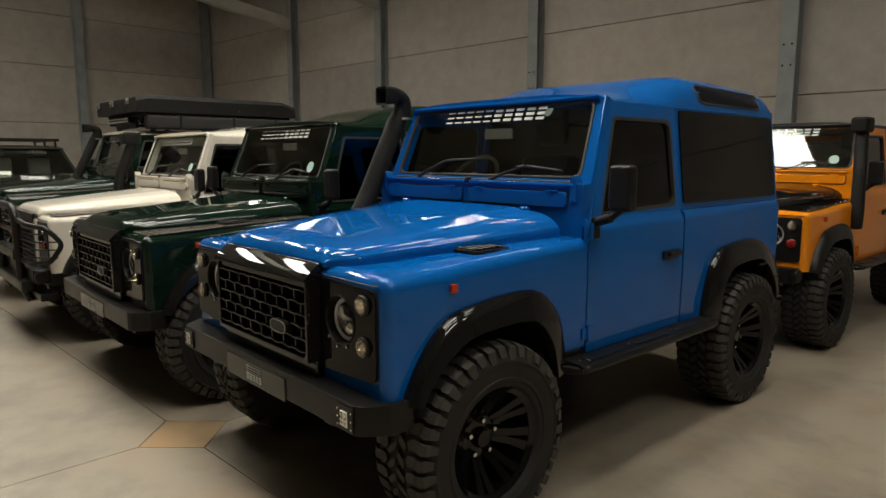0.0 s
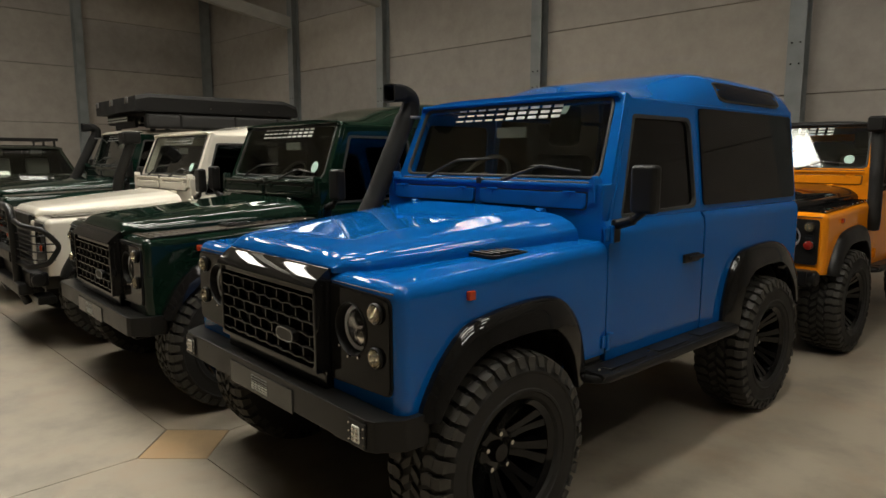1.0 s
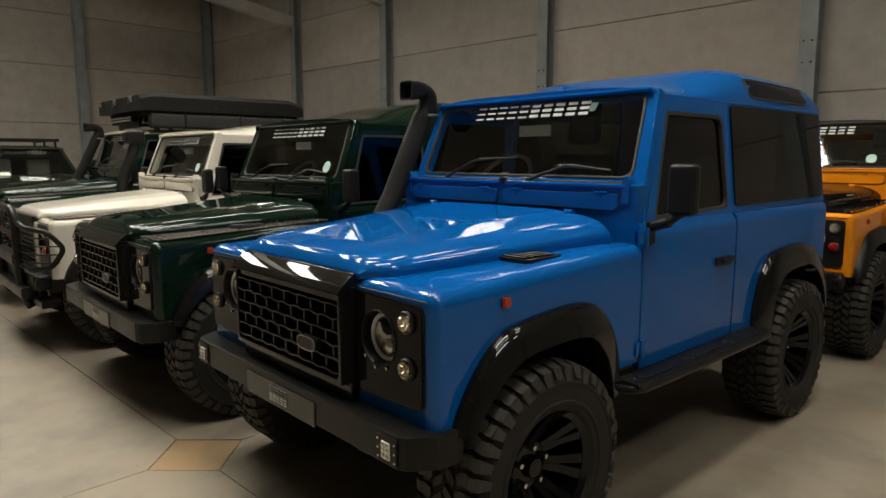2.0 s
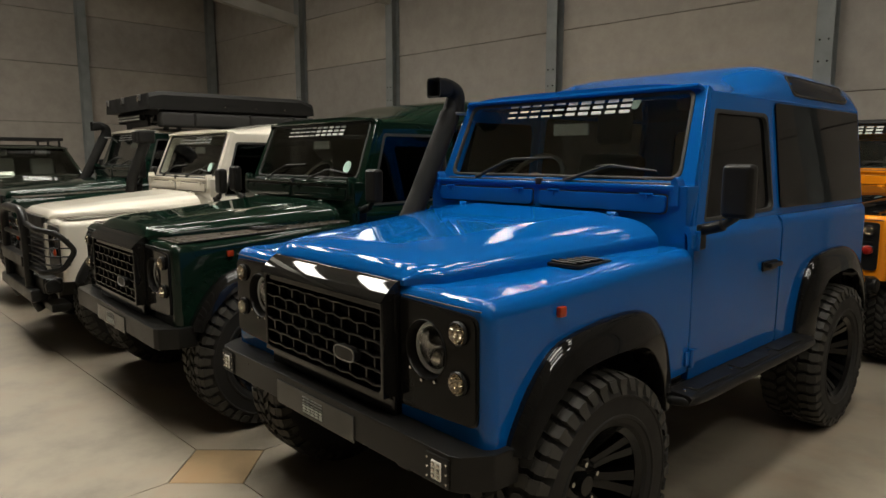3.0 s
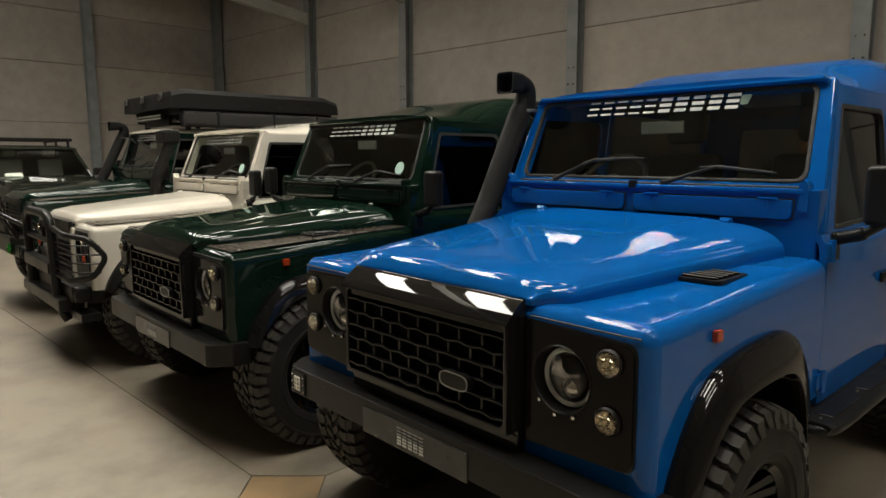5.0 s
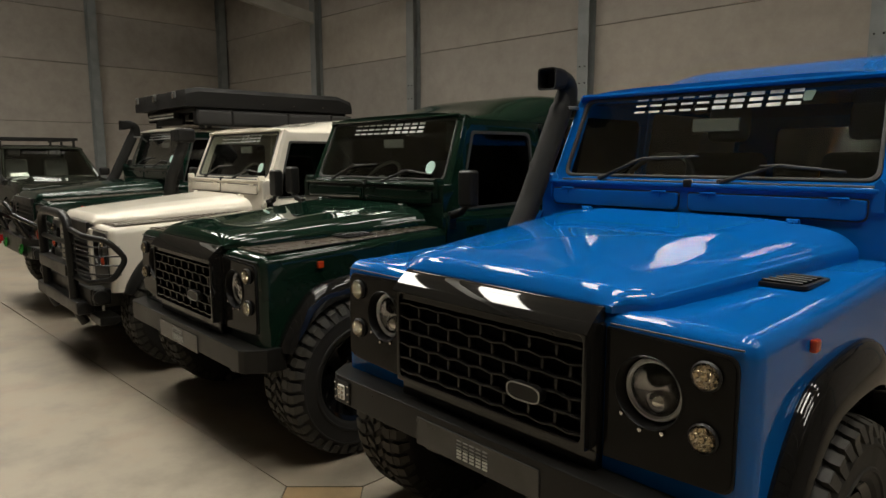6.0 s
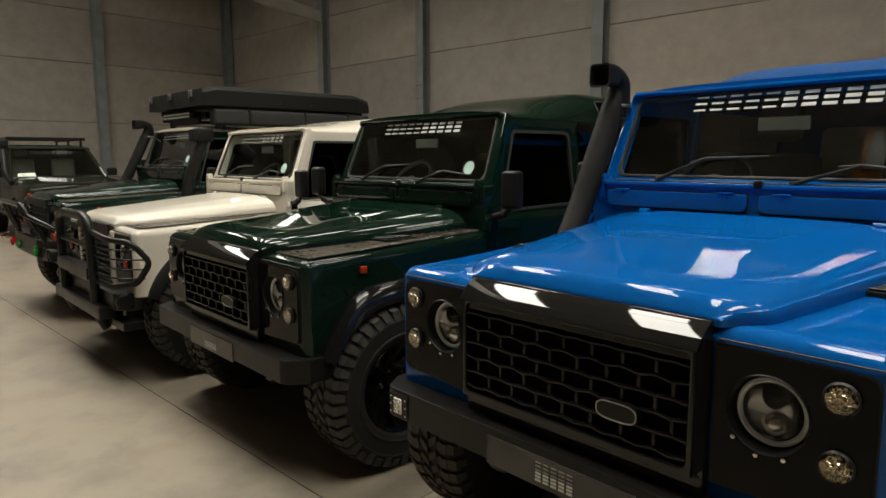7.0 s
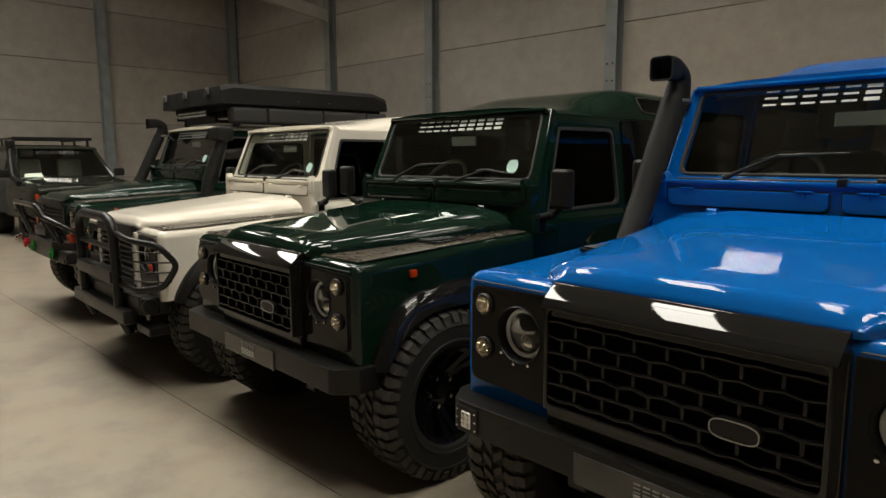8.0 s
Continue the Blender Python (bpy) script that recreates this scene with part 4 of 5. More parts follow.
def off_roader(x, y, dz, paint, label, front, bonnet_mat=None, roof_mat=None, hump=True, plates=None, snork=None, vents=True, flare=GLOSS, disc=True, frame_mat=None, marks=(PALE, PALE), turn=0.0, side=DARK_GLASS, alpine=True):
    car = thing("off_road_car", pose(x, y, 0, 0, 0, turn), label, "off-road car", "off-road cars parked in the hall")
    at = (0, 0, dz)
    roof_mat, bonnet_mat, frame_mat = roof_mat or paint, bonnet_mat or paint, frame_mat or paint
    bon = part("bonnet", make_bonnet(), bonnet_mat, car, "", at, 50)
    for s in (1, -1):
        part("bonnet_hinge", merge(slab(s * 0.47 - 0.026, s * 0.47 + 0.026, 1.12, 1.18, 1.296, 1.308, 0.004), lathe([(0.0, -0.024), (0.014, -0.022), (0.014, 0.022), (0.0, 0.024)], "x", (s * 0.47, 1.155, 1.32), 12), slab(s * 0.47 - 0.012, s * 0.47 + 0.012, 1.13, 1.19, 1.30, 1.325, 0.005)), paint, bon)
        wg = part("front_wing", make_wing(s), (paint, SATIN), car, "", at, 32)
        part("wing_seam", tube([(s * x_, -0.004 + 0.004 * (x_ > 0.78), 1.122) for x_ in (0.44, 0.6, 0.77, 0.80)], 0.003, 6), SEAL, wg)
        part("wheel_arch", make_flare(s, FLARE_F), flare, car, "glossy black wheel arch extension" if flare is GLOSS else "", at, 45)
        part("wheel_arch", make_flare(s, FLARE_R), flare, car, "glossy black wheel arch extension" if flare is GLOSS else "", at, 45)
        rep = part("side_repeater", slab(s * 0.845 - 0.010, s * 0.845 + 0.010, 0.303, 0.338, 1.064, 1.10, 0.006), AMBER, car, "small orange side repeater lamp", at)
        tub = part("rear_side", make_tub(s), (paint, SATIN), car, "", at, 32)
        door = part("door", make_door(s), paint, car, "", at, 30)
        part("window", plate(rounded([(1.331, 1.301), (2.052, 1.314), (2.034, 1.779), (1.486, 1.779)], [0.02, 0.05, 0.05, 0.02]), [], lambda u, v, w: (s * (side_x(v) - 0.016 - w), u, v), 0.006), side, door, "dark tinted door glass")
        part("window_rubber", plate(rounded([(1.329, 1.299), (2.054, 1.312), (2.036, 1.781), (1.484, 1.781)], [0.02, 0.05, 0.05, 0.02]), [rounded([(1.346, 1.313), (2.040, 1.327), (2.018, 1.763), (1.50, 1.763)], [0.02, 0.05, 0.05, 0.02])],
                                     lambda u, v, w: (s * (side_x(v) + 0.001 - w), u, v), 0.02), SEAL, door)
        part("door_handle", merge(slab(min(s * 0.834, s * 0.85), max(s * 0.834, s * 0.85), 1.87, 2.03, 1.03, 1.075, 0.006), slab(min(s * 0.85, s * 0.872), max(s * 0.85, s * 0.872), 1.90, 2.04, 1.045, 1.068, 0.008)), SATIN, door, "black pull handle")
        for hz in (0.745, 1.235):
            hinge = merge(slab(min(s * 0.833, s * 0.846), max(s * 0.833, s * 0.846), 1.155, 1.25, hz - 0.03, hz + 0.03, 0.005), lathe([(0.0, -0.042), (0.012, -0.04), (0.012, 0.04), (0.0, 0.042)], "z", (s * 0.848, 1.195, hz), 12))
            part("hinge", hinge, paint, door)
        arm = part("mirror_arm", merge(tube(bend([(s * 0.84, 1.235, 1.275), (s * 0.94, 1.22, 1.305), (s * 0.995, 1.215, 1.345)], 0.02), [0.024] * 4 + [0.016] * 4, 10), slab(min(s * 0.832, s * 0.852), max(s * 0.832, s * 0.852), 1.205, 1.265, 1.195, 1.30, 0.006, 1)), SATIN, door)
        if snork and snork[0] == s:
            arm.location = (-s * 0.09, 0.10, 0.0)
        part("mirror", slab(min(s * 0.932, s * 1.052), max(s * 0.932, s * 1.052), 1.185, 1.255, 1.335, 1.545, 0.022, 3), SATIN, door, "black door mirror", tuple(arm.location))
        part("window", plate(rounded([(2.13, 1.318), (3.395, 1.318), (3.385, 1.838), (2.13, 1.838)], 0.03), [], lambda u, v, w: (s * (side_x(v) + 0.004 - w), u, v), 0.008), side, tub, "large dark tinted side glass")
        part("window_post", plate([(2.105, 1.288), (3.435, 1.288), (3.425, 1.848), (2.105, 1.848)], [rounded([(2.15, 1.33), (3.38, 1.33), (3.37, 1.825), (2.15, 1.825)], 0.03)], lambda u, v, w: (s * (side_x(v) - 0.006 - w), u, v), 0.03), paint if hump else roof_mat, tub)
        part("pillar", plate([(1.235, 1.285), (1.262, 1.285), (1.478, 1.85), (1.452, 1.85)], [], lambda u, v, w: (s * (side_x(v) - 0.004 - w), u, v), 0.05), paint, car, "", at)
        sill = part("side_step", merge(prism([(0.81, 0.635), (0.83, 0.645), (0.925, 0.640), (0.94, 0.63), (0.925, 0.60), (0.83, 0.60)], "y", 1.04, 2.36, 0.006), tube(bend([(0.80, 1.03, 0.60), (0.93, 1.05, 0.615), (0.94, 1.2, 0.618), (0.94, 2.2, 0.618), (0.93, 2.36, 0.615), (0.80, 2.39, 0.60)], 0.05), 0.02, 10)), SATIN, car, "black side step with tread pads", at)
        if s < 0:
            sill.scale = (-1, 1, 1)
        for i in range(3):
            part("tread_pad", slab(0.85, 0.92, 1.12 + i * 0.41, 1.42 + i * 0.41, 0.640, 0.648, 0.003, 1), SATIN, sill)
            part("bolt", lathe([(0.0, 0.008), (0.007, 0.006), (0.008, 0.0)], "z", (0.885, 1.08 + i * 0.41, 0.643), 8), CHROME, sill)
        part("sill", slab(min(s * 0.79, s * 0.825), max(s * 0.79, s * 0.825), 1.01, 2.42, 0.575, 0.648, 0.006, 1), SATIN, car, "", at)
        for yy in (FRONT_AXLE, REAR_AXLE):
            add_wheel(car, s, yy)
        if vents:
            wing_vent(car, s, dz + (0.006 if plates else 0))
        if plates:
            tread_plate(car, s, dz, plates)
    # bulkhead, vent flaps and windscreen
    blk = part("bulkhead", merge(slab(-0.79, 0.79, 1.205, 1.30, 0.72, 1.455, 0.01), slab(-0.735, 0.735, 1.192, 1.27, 1.435, 1.455, 0.006)), paint, car, "", at)
    for x0, x1 in ((-0.705, -0.025), (0.022, 0.70)):
        out = rounded([(x0, 1.336), (x1, 1.336), (x1, 1.412), (x0, 1.412)], [0.03, 0.03, 0.012, 0.012])
        fl = part("vent_flap", plate(out, [], lambda u, v, w: (u, 1.193 + w, v), 0.014, 0.005), paint, car, "", at)
        part("flap_gap", plate(rounded([(x0 - 0.005, 1.331), (x1 + 0.005, 1.331), (x1 + 0.005, 1.417), (x0 - 0.005, 1.417)], [0.03, 0.03, 0.012, 0.012]), [], lambda u, v, w: (u, 1.2025 + w, v), 0.004), SEAL, fl)
        for hx in (x0 + 0.09, x1 - 0.09):
            part("flap_hinge", merge(lathe([(0.0, -0.035), (0.0042, -0.034), (0.0042, 0.034), (0.0, 0.035)], "x", (hx, 1.191, 1.416), 8), slab(hx - 0.004, hx + 0.004, 1.189, 1.195, 1.39, 1.412, 0.002, 1)), paint, fl)
    bmf, hole = make_screen_frame()
    scr = part("windscreen_frame", bmf, frame_mat, car, "", at, 30)
    part("windscreen_rubber", plate([(u * 1.004, 0.213 + (v - 0.213) * 1.01) for u, v in hole], [[(u * 0.981, 0.213 + (v - 0.213) * 0.945) for u, v in hole]], lambda u, v, w: screen_at(u, v, w - 0.004), 0.02, 0.004), SEAL, scr)
    gl = part("windscreen", plate([(u * 0.988, 0.213 + (v - 0.213) * 0.97) for u, v in hole], [], lambda u, v, w: screen_at(u, v, w + 0.002), 0.005), SCREEN_GLASS, scr, "raked flat windscreen glass")
    gl.visible_shadow = False
    lettering(gl, lambda u, v, w: screen_at(u, v, w + 0.001), -0.385, 0.40, 0.330, 0.402, marks, slant=0.006)
    if not disc:
        part("sticker", plate(rounded([(0.385, 0.345), (0.418, 0.345), (0.43, 0.39), (0.385, 0.39)], 0.006), [], lambda u, v, w: screen_at(u, v, w - 0.004), 0.002), surface("faded_green_sticker", (0.10, 0.16, 0.12), 0.6), gl, "faded pale green sticker")
    else:
        part("licence_disc", lathe([(0.0, 0.0), (0.043, 0.0), (0.043, 0.002), (0.0, 0.002)], "y", (0, 0, 0), 24), DISC, gl, "pale round licence disc", screen_at(0.558, 0.088, -0.006)).rotation_euler = (radians(-21.4), 0, 0)
    # dark strip that paints the shade on the ledge under the glass
    part("scuttle_shade_strip", slab(-0.70, 0.70, 1.255, 1.28, 1.452, 1.462, 0.003, 1), SEAL, car, "", at)
    for (x0, v0), (x1, v1), (xa, va), (xb, vb) in (((-0.47, -0.02), (-0.26, 0.092), (-0.335, 0.076), (0.002, 0.104)), ((0.13, -0.025), (0.362, 0.062), (0.276, 0.060), (0.597, 0.040))):
        w_ = part("wiper", merge(tube([screen_at(x0, v0, -0.026), screen_at(x0 * 0.6 + x1 * 0.4, v0 * 0.6 + v1 * 0.4, -0.03), screen_at(x1, v1, -0.02)], [0.011, 0.008, 0.005], 8), lathe([(0.0, 0.02), (0.013, 0.016), (0.015, 0.0)], "z", screen_at(x0, v0, -0.02), 10)), SATIN, car, "black wiper arm", at)
        part("blade", tube([screen_at(xa, va, -0.010), screen_at(x1, v1, -0.012), screen_at(xb, vb, -0.010)], [0.004, 0.008, 0.004], 6), SEAL, w_)
    part("washer_jet", slab(0.0, 0.036, 1.185, 1.21, 1.437, 1.472, 0.006), SATIN, car, "", at)
    for s in (1, -1):
        part("screen_bracket", loft([[(s * (0.735 + a), 1.195, z_) for a, z_ in ((-0.018, 1.37), (0.018, 1.37), (0.016, 1.47), (0.0, 1.49), (-0.016, 1.47))], [(s * (0.735 + a), 1.25, z_) for a, z_ in ((-0.018, 1.37), (0.018, 1.37), (0.016, 1.47), (0.0, 1.49), (-0.016, 1.47))]]), paint, car, "", at)
    part("mirror_inside", slab(-0.11, 0.11, 1.46, 1.475, 1.68, 1.74, 0.006), TRIM, car, "", at)
    # roof
    rf = part("roof", make_roof(hump), roof_mat, car, "", at, 40)
    part("roof_gutter", tube([(-0.728, 3.42, 1.85), (-0.728, 1.455, 1.85), (-0.70, 1.424, 1.876), (0.70, 1.424, 1.876), (0.728, 1.455, 1.85), (0.728, 3.42, 1.85)], 0.012, 8), roof_mat, rf)
    if hump and alpine:
        for s in (1, -1):
            rings = []
            for grow, lift in ((1.0, 0.003), (0.96, 0.006), (0.8, 0.006), (0.6, 0.006), (0.4, 0.006), (0.2, 0.006), (0.02, 0.006)):
                rings.append([roof_point(s * (0.957 + 0.036 * grow * b_), 2.83 + 0.42 * grow * a_, True, lift) for a_, b_ in rounded([(-1, -1), (1, -1), (1, 1), (-1, 1)], [0.25] * 4, 4)])
            part("alpine_window", loft(rings), DARK_GLASS, rf, "small dark roof side window")
            part("alpine_rubber", tube(rings[0] + rings[0][:1], 0.007, 6), SEAL, rf)
    part("rear_panel", plate([(-0.80, 0.64), (0.80, 0.64), (0.735, 1.85), (-0.735, 1.85)], [rounded([(-0.5, 1.32), (0.5, 1.32), (0.48, 1.76), (-0.48, 1.76)], 0.05)], lambda u, v, w: (u, 3.43 - w, v), 0.03), paint, car, "", at)
    part("rear_window", plate(rounded([(-0.5, 1.32), (0.5, 1.32), (0.48, 1.76), (-0.48, 1.76)], 0.05), [], lambda u, v, w: (u, 3.42 - w, v), 0.006), side, car, "", at)
    # inside and underneath
    part("dashboard", slab(-0.74, 0.74, 1.30, 1.55, 1.12, 1.42, 0.04), TRIM, car, "", at)
    for sx in (-0.38, 0.38):
        part("seat", shared("seat", make_seat, TRIM), None, car, "black cloth seat", (sx, 1.82, 0.9 + dz))
    wheel_ = lathe([(0.19 + 0.014 * math.cos(a), 0.014 * math.sin(a)) for a in (2 * math.pi * i / 8 for i in range(9))], "z", (0, 0, 0), 28, cap=False)
    wheel_ = merge(wheel_, slab(-0.18, 0.18, -0.02, 0.02, -0.01, 0.01, 0.006), lathe([(0.0, 0.02), (0.06, 0.015), (0.06, -0.02), (0, -0.02)], "z", (0, 0, 0), 16))
    bmesh.ops.transform(wheel_, matrix=pose(-0.38, 1.63, 1.43, 52), verts=wheel_.verts)
    part("steering_wheel", wheel_, TRIM, car, "", at)
    part("cabin_floor", slab(-0.74, 0.74, 1.25, 3.42, 0.64, 0.70), TRIM, car, "", at)
    part("engine_bay", slab(-0.48, 0.48, 0.03, 1.2, 0.52, 1.13), TRIM, car, "", at)
    for s in (1, -1):
        part("chassis_rail", slab(s * 0.36 - 0.04, s * 0.36 + 0.04, 0.05, 3.4, 0.46, 0.60, 0.008, 1), SATIN, car, "", at)
    for yy in (FRONT_AXLE, REAR_AXLE):
        part("axle", merge(tube([(-0.66, yy, TYRE_R), (0.66, yy, TYRE_R)], 0.045, 12), lathe([(0.0, -0.12), (0.1, -0.09), (0.13, 0.0), (0.1, 0.09), (0.0, 0.12)], "y", (-0.2, yy, TYRE_R), 16)), SATIN, car)
    for s in (1, -1):
        part("tie_rod", tube([(s * 0.62, 0.24, 0.40), (-s * 0.1, 0.26, 0.41)], 0.016, 8), SATIN, car)
    if snork:
        snorkel(car, snork[0], dz, snork[1])
    if front == "modern":
        modern_front(car, paint, dz, "grey number plate panel with plain bars", not plates)
    else:
        classic_front(car, paint, dz, front[0], front[1], front[2])
    return car


blue_car = off_roader(0, 0, 0, BLUE, "bright blue short off-road car with black wheel arches", "modern", snork=(-1, "bent"), disc=False)
green_car = off_roader(-2.27, -0.075, -0.05, GREEN, "dark green off-road car with chequered wing tops", "modern", plates=CHEQUER)
white_car = off_roader(-4.40, -0.14, -0.075, CREAM, "cream white off-road car with black bull bar", (SATIN, SATIN, AMBER), hump=0.6, alpine=False, plates=CHEQUER, flare=SATIN, snork=(-1, "post"), marks=(GREYFILM, GREYFILM), vents=False)
tent_car = off_roader(-6.6, -0.08, 0.0, GREEN_DEEP, "dark green off-road car carrying a roof tent", (SATIN, SATIN, AMBER), roof_mat=CREAM, hump=False, plates=CHEQUER, flare=SATIN, snork=(-1, "bent"), marks=(GREYFILM, GREYFILM), vents=False, alpine=False)
yellow_car = off_roader(-0.045, 4.13, 0.0, YELLOW, "orange yellow off-road car with black bonnet and roof", (SATIN, SATIN, RED), bonnet_mat=BLACK_PAINT, roof_mat=CANVAS, hump=False, plates=BLACK_PAINT, flare=SATIN, snork=(1, "post"), vents=False)


# ---- bull bar on the cream car ----
def bull_bar(m):
    root = thing("bull_bar", m, "black tubular bull bar with headlamp guards", "bull bar")
    for s in (1, -1):
        part("upright", tube(bend([(s * 0.42, -0.10, 0.42), (s * 0.42, -0.16, 0.55), (s * 0.42, -0.17, 1.17), (s * 0.30, -0.17, 1.23), (0, -0.17, 1.23)], 0.07), 0.034, 12), SATIN, root)
        loop = part("lamp_guard", tube(bend([(s * 0.42, -0.16, 1.13), (s * 0.72, -0.15, 1.10), (s * 0.90, -0.04, 1.075), (s * 0.915, 0.07, 0.94), (s * 0.90, -0.02, 0.80), (s * 0.72, -0.13, 0.765), (s * 0.42, -0.15, 0.78)], 0.05), 0.021, 10), SATIN, root)
        for i in range(4):
            z = 0.83 + i * 0.065
            part("guard_rod", tube([(s * 0.43, -0.155, z), (s * 0.66, -0.14, z), (s * 0.82, -0.085, z), (s * 0.908, 0.03, z)], 0.006, 6), SATIN, loop)
    part("cross_bar", slab(-0.42, 0.42, -0.21, -0.13, 0.78, 0.87, 0.012), SATIN, root)
    part("cross_bar", tube([(-0.42, -0.165, 1.02), (0.42, -0.165, 1.02)], 0.02, 10), SATIN, root)
    base = part("base_bar", slab(-0.62, 0.62, -0.20, -0.08, 0.52, 0.62, 0.02), SATIN, root)
    for s in (1, -1):
        part("step_plate", slab(s * 0.68 - 0.13, s * 0.68 + 0.13, -0.10, 0.04, 0.46, 0.52, 0.01), COATED, base)
    return root


bull_bar(pose(-4.37, -0.14, -0.075))


# ---- winch bumper on the car with the tent ----
def winch_bumper(m):
    root = thing("winch_bumper", m, "black winch bumper with red and green shackles", "bumper")
    part("beam", prism([(-0.80, 0.05), (-0.76, -0.14), (-0.50, -0.26), (0.50, -0.26), (0.76, -0.14), (0.80, 0.05)], "z", 0.58, 0.76, 0.012), SATIN, root)
    part("winch_drum", lathe([(0.0, -0.2), (0.07, -0.2), (0.07, 0.2), (0.0, 0.2)], "x", (0, -0.18, 0.82), 16), COATED, root)
    part("hoop", tube(bend([(-0.60, -0.20, 0.74), (-0.50, -0.36, 1.10), (0.50, -0.36, 1.10), (0.60, -0.20, 0.74)], 0.10), 0.026, 10), GLOSS, root)
    for s in (1, -1):
        part("side_tube", tube(bend([(s * 0.53, -0.33, 1.0), (s * 0.80, -0.22, 0.92), (s * 0.82, -0.02, 0.80)], 0.08), 0.022, 10), GLOSS, root)
        part("stay", tube([(s * 0.30, -0.35, 1.09), (s * 0.46, -0.22, 0.76)], 0.018, 8), GLOSS, root)
    for x, mt, nm in ((-0.62, HOOK_RED, "red shackle"), (0.50, HOOK_GREEN, "green shackle"), (-0.28, HOOK_GREEN, "green shackle")):
        part("shackle", merge(tube([(x + 0.032 * math.cos(a), -0.27 - 0.005, 0.655 + 0.045 * math.sin(a)) for a in (math.pi * k / 8 - math.pi for k in range(9))], 0.012, 8), tube([(x - 0.045, -0.275, 0.66), (x + 0.045, -0.275, 0.66)], 0.013, 8),
                               slab(x - 0.015, x + 0.015, -0.28, -0.20, 0.63, 0.70, 0.004)), mt, root, nm)
    part("hook", tube(bend([(-0.62, -0.30, 0.74), (-0.60, -0.36, 0.72), (-0.55, -0.37, 0.70)], 0.02), 0.016, 8), CHROME, root, "bright winch hook")
    for s in (1, -1):
        part("amber_lamp", slab(s * 0.66 - 0.05, s * 0.66 + 0.05, -0.16, -0.08, 0.755, 0.83, 0.01), AMBER, root)
    return root


winch_bumper(pose(-6.6, 0.02, 0.03))


# ---- roof rack, tent, awning and light bar on the dark green car ----
def roof_rack(m):
    root = thing("roof_rack", m, "black steel roof rack under the tent", "roof rack")
    for s in (1, -1):
        part("side_rail", slab(s * 0.62 - 0.02, s * 0.62 + 0.02, 1.42, 3.4, 1.99, 2.03, 0.006, 1), SATIN, root)
        for y in (1.55, 2.2, 2.85, 3.3):
            part("foot", slab(s * 0.66 - 0.02, s * 0.66 + 0.02, y - 0.03, y + 0.03, 1.855, 1.995, 0.006, 1), SATIN, root)
    for i in range(6):
        part("cross_bar", slab(-0.62, 0.62, 1.44 + i * 0.38, 1.48 + i * 0.38, 2.03, 2.06, 0.005, 1), SATIN, root)
    part("front_fairing", slab(-0.36, 0.44, 1.42, 1.46, 1.935, 2.05, 0.008, 1), SATIN, root)
    return root


def roof_tent(m):
    root = thing("roof_tent", m, "closed black hard-shell roof tent with metal latches", "roof tent")
    part("base_tray", slab(-0.68, 0.80, 1.42, 3.38, 2.06, 2.12, 0.015), TENTBLACK, root)
    lid = []
    for y, zt, inset in ((1.30, 2.255, 0.0), (1.305, 2.29, 0.02), (1.45, 2.325, 0.10), (3.25, 2.325, 0.10), (3.42, 2.26, 0.02), (3.43, 2.21, 0.0)):
        lid.append([(-0.73, y, 2.115), (0.87, y, 2.115), (0.87, y, zt - 0.05), (0.86 - inset * 0.6, y, zt), (-0.72 + inset * 0.6, y, zt), (-0.73, y, zt - 0.05)])
    part("lid", loft(lid), TENTBLACK, root, "", (0, 0, 0), 20)
    for x in (-0.62, -0.02, 0.58):
        latch = part("latch", slab(x - 0.035, x + 0.035, 1.28, 1.302, 2.215, 2.285, 0.006, 1), ALLOY, root, "bright metal latch")
        part("latch_hook", slab(x - 0.014, x + 0.014, 1.268, 1.283, 2.20, 2.262, 0.004, 1), CHROME, latch)
    for y in (2.2, 2.6, 3.0):
        part("rivet", lathe([(0.0, 0.004), (0.006, 0.003), (0.008, 0.0)], "x", (0.87, y, 2.17), 8), CHROME, root)
    return root


def awning(m):
    root = thing("rolled_awning", m, "rolled grey awning bag along the roof side", "awning")
    part("bag", loft([[(0.80 + 0.075 * kx * g_, y, 2.0 + 0.085 * kz * g_) for kx, kz in rounded([(-1, -1), (1, -1), (1, 1), (-1, 1)], 0.5, 4)] for y, g_ in ((1.42, 0.7), (1.44, 1.0), (3.42, 1.0), (3.44, 0.7))]), AWNING, root)
    for y in (1.8, 2.5, 3.1):
        part("strap", slab(0.715, 0.885, y, y + 0.04, 1.91, 2.09, 0.02), SATIN, root)
    return root


def light_bar(m):
    root = thing("light_bar", m, "slim LED light bar below the tent", "light bar")
    part("housing", slab(-0.38, 0.42, 1.34, 1.40, 2.0, 2.075, 0.008, 1), SATIN, root)
    for z in (2.018, 2.052):
        part("lens_strip", slab(-0.36, 0.40, 1.332, 1.342, z - 0.008, z + 0.008, 0.002, 1), ALUMINIUM_LINE, root)
    return root


TENT_AT = pose(-6.6, 0.0, 0)
roof_rack(TENT_AT), roof_tent(TENT_AT), awning(TENT_AT), light_bar(TENT_AT)


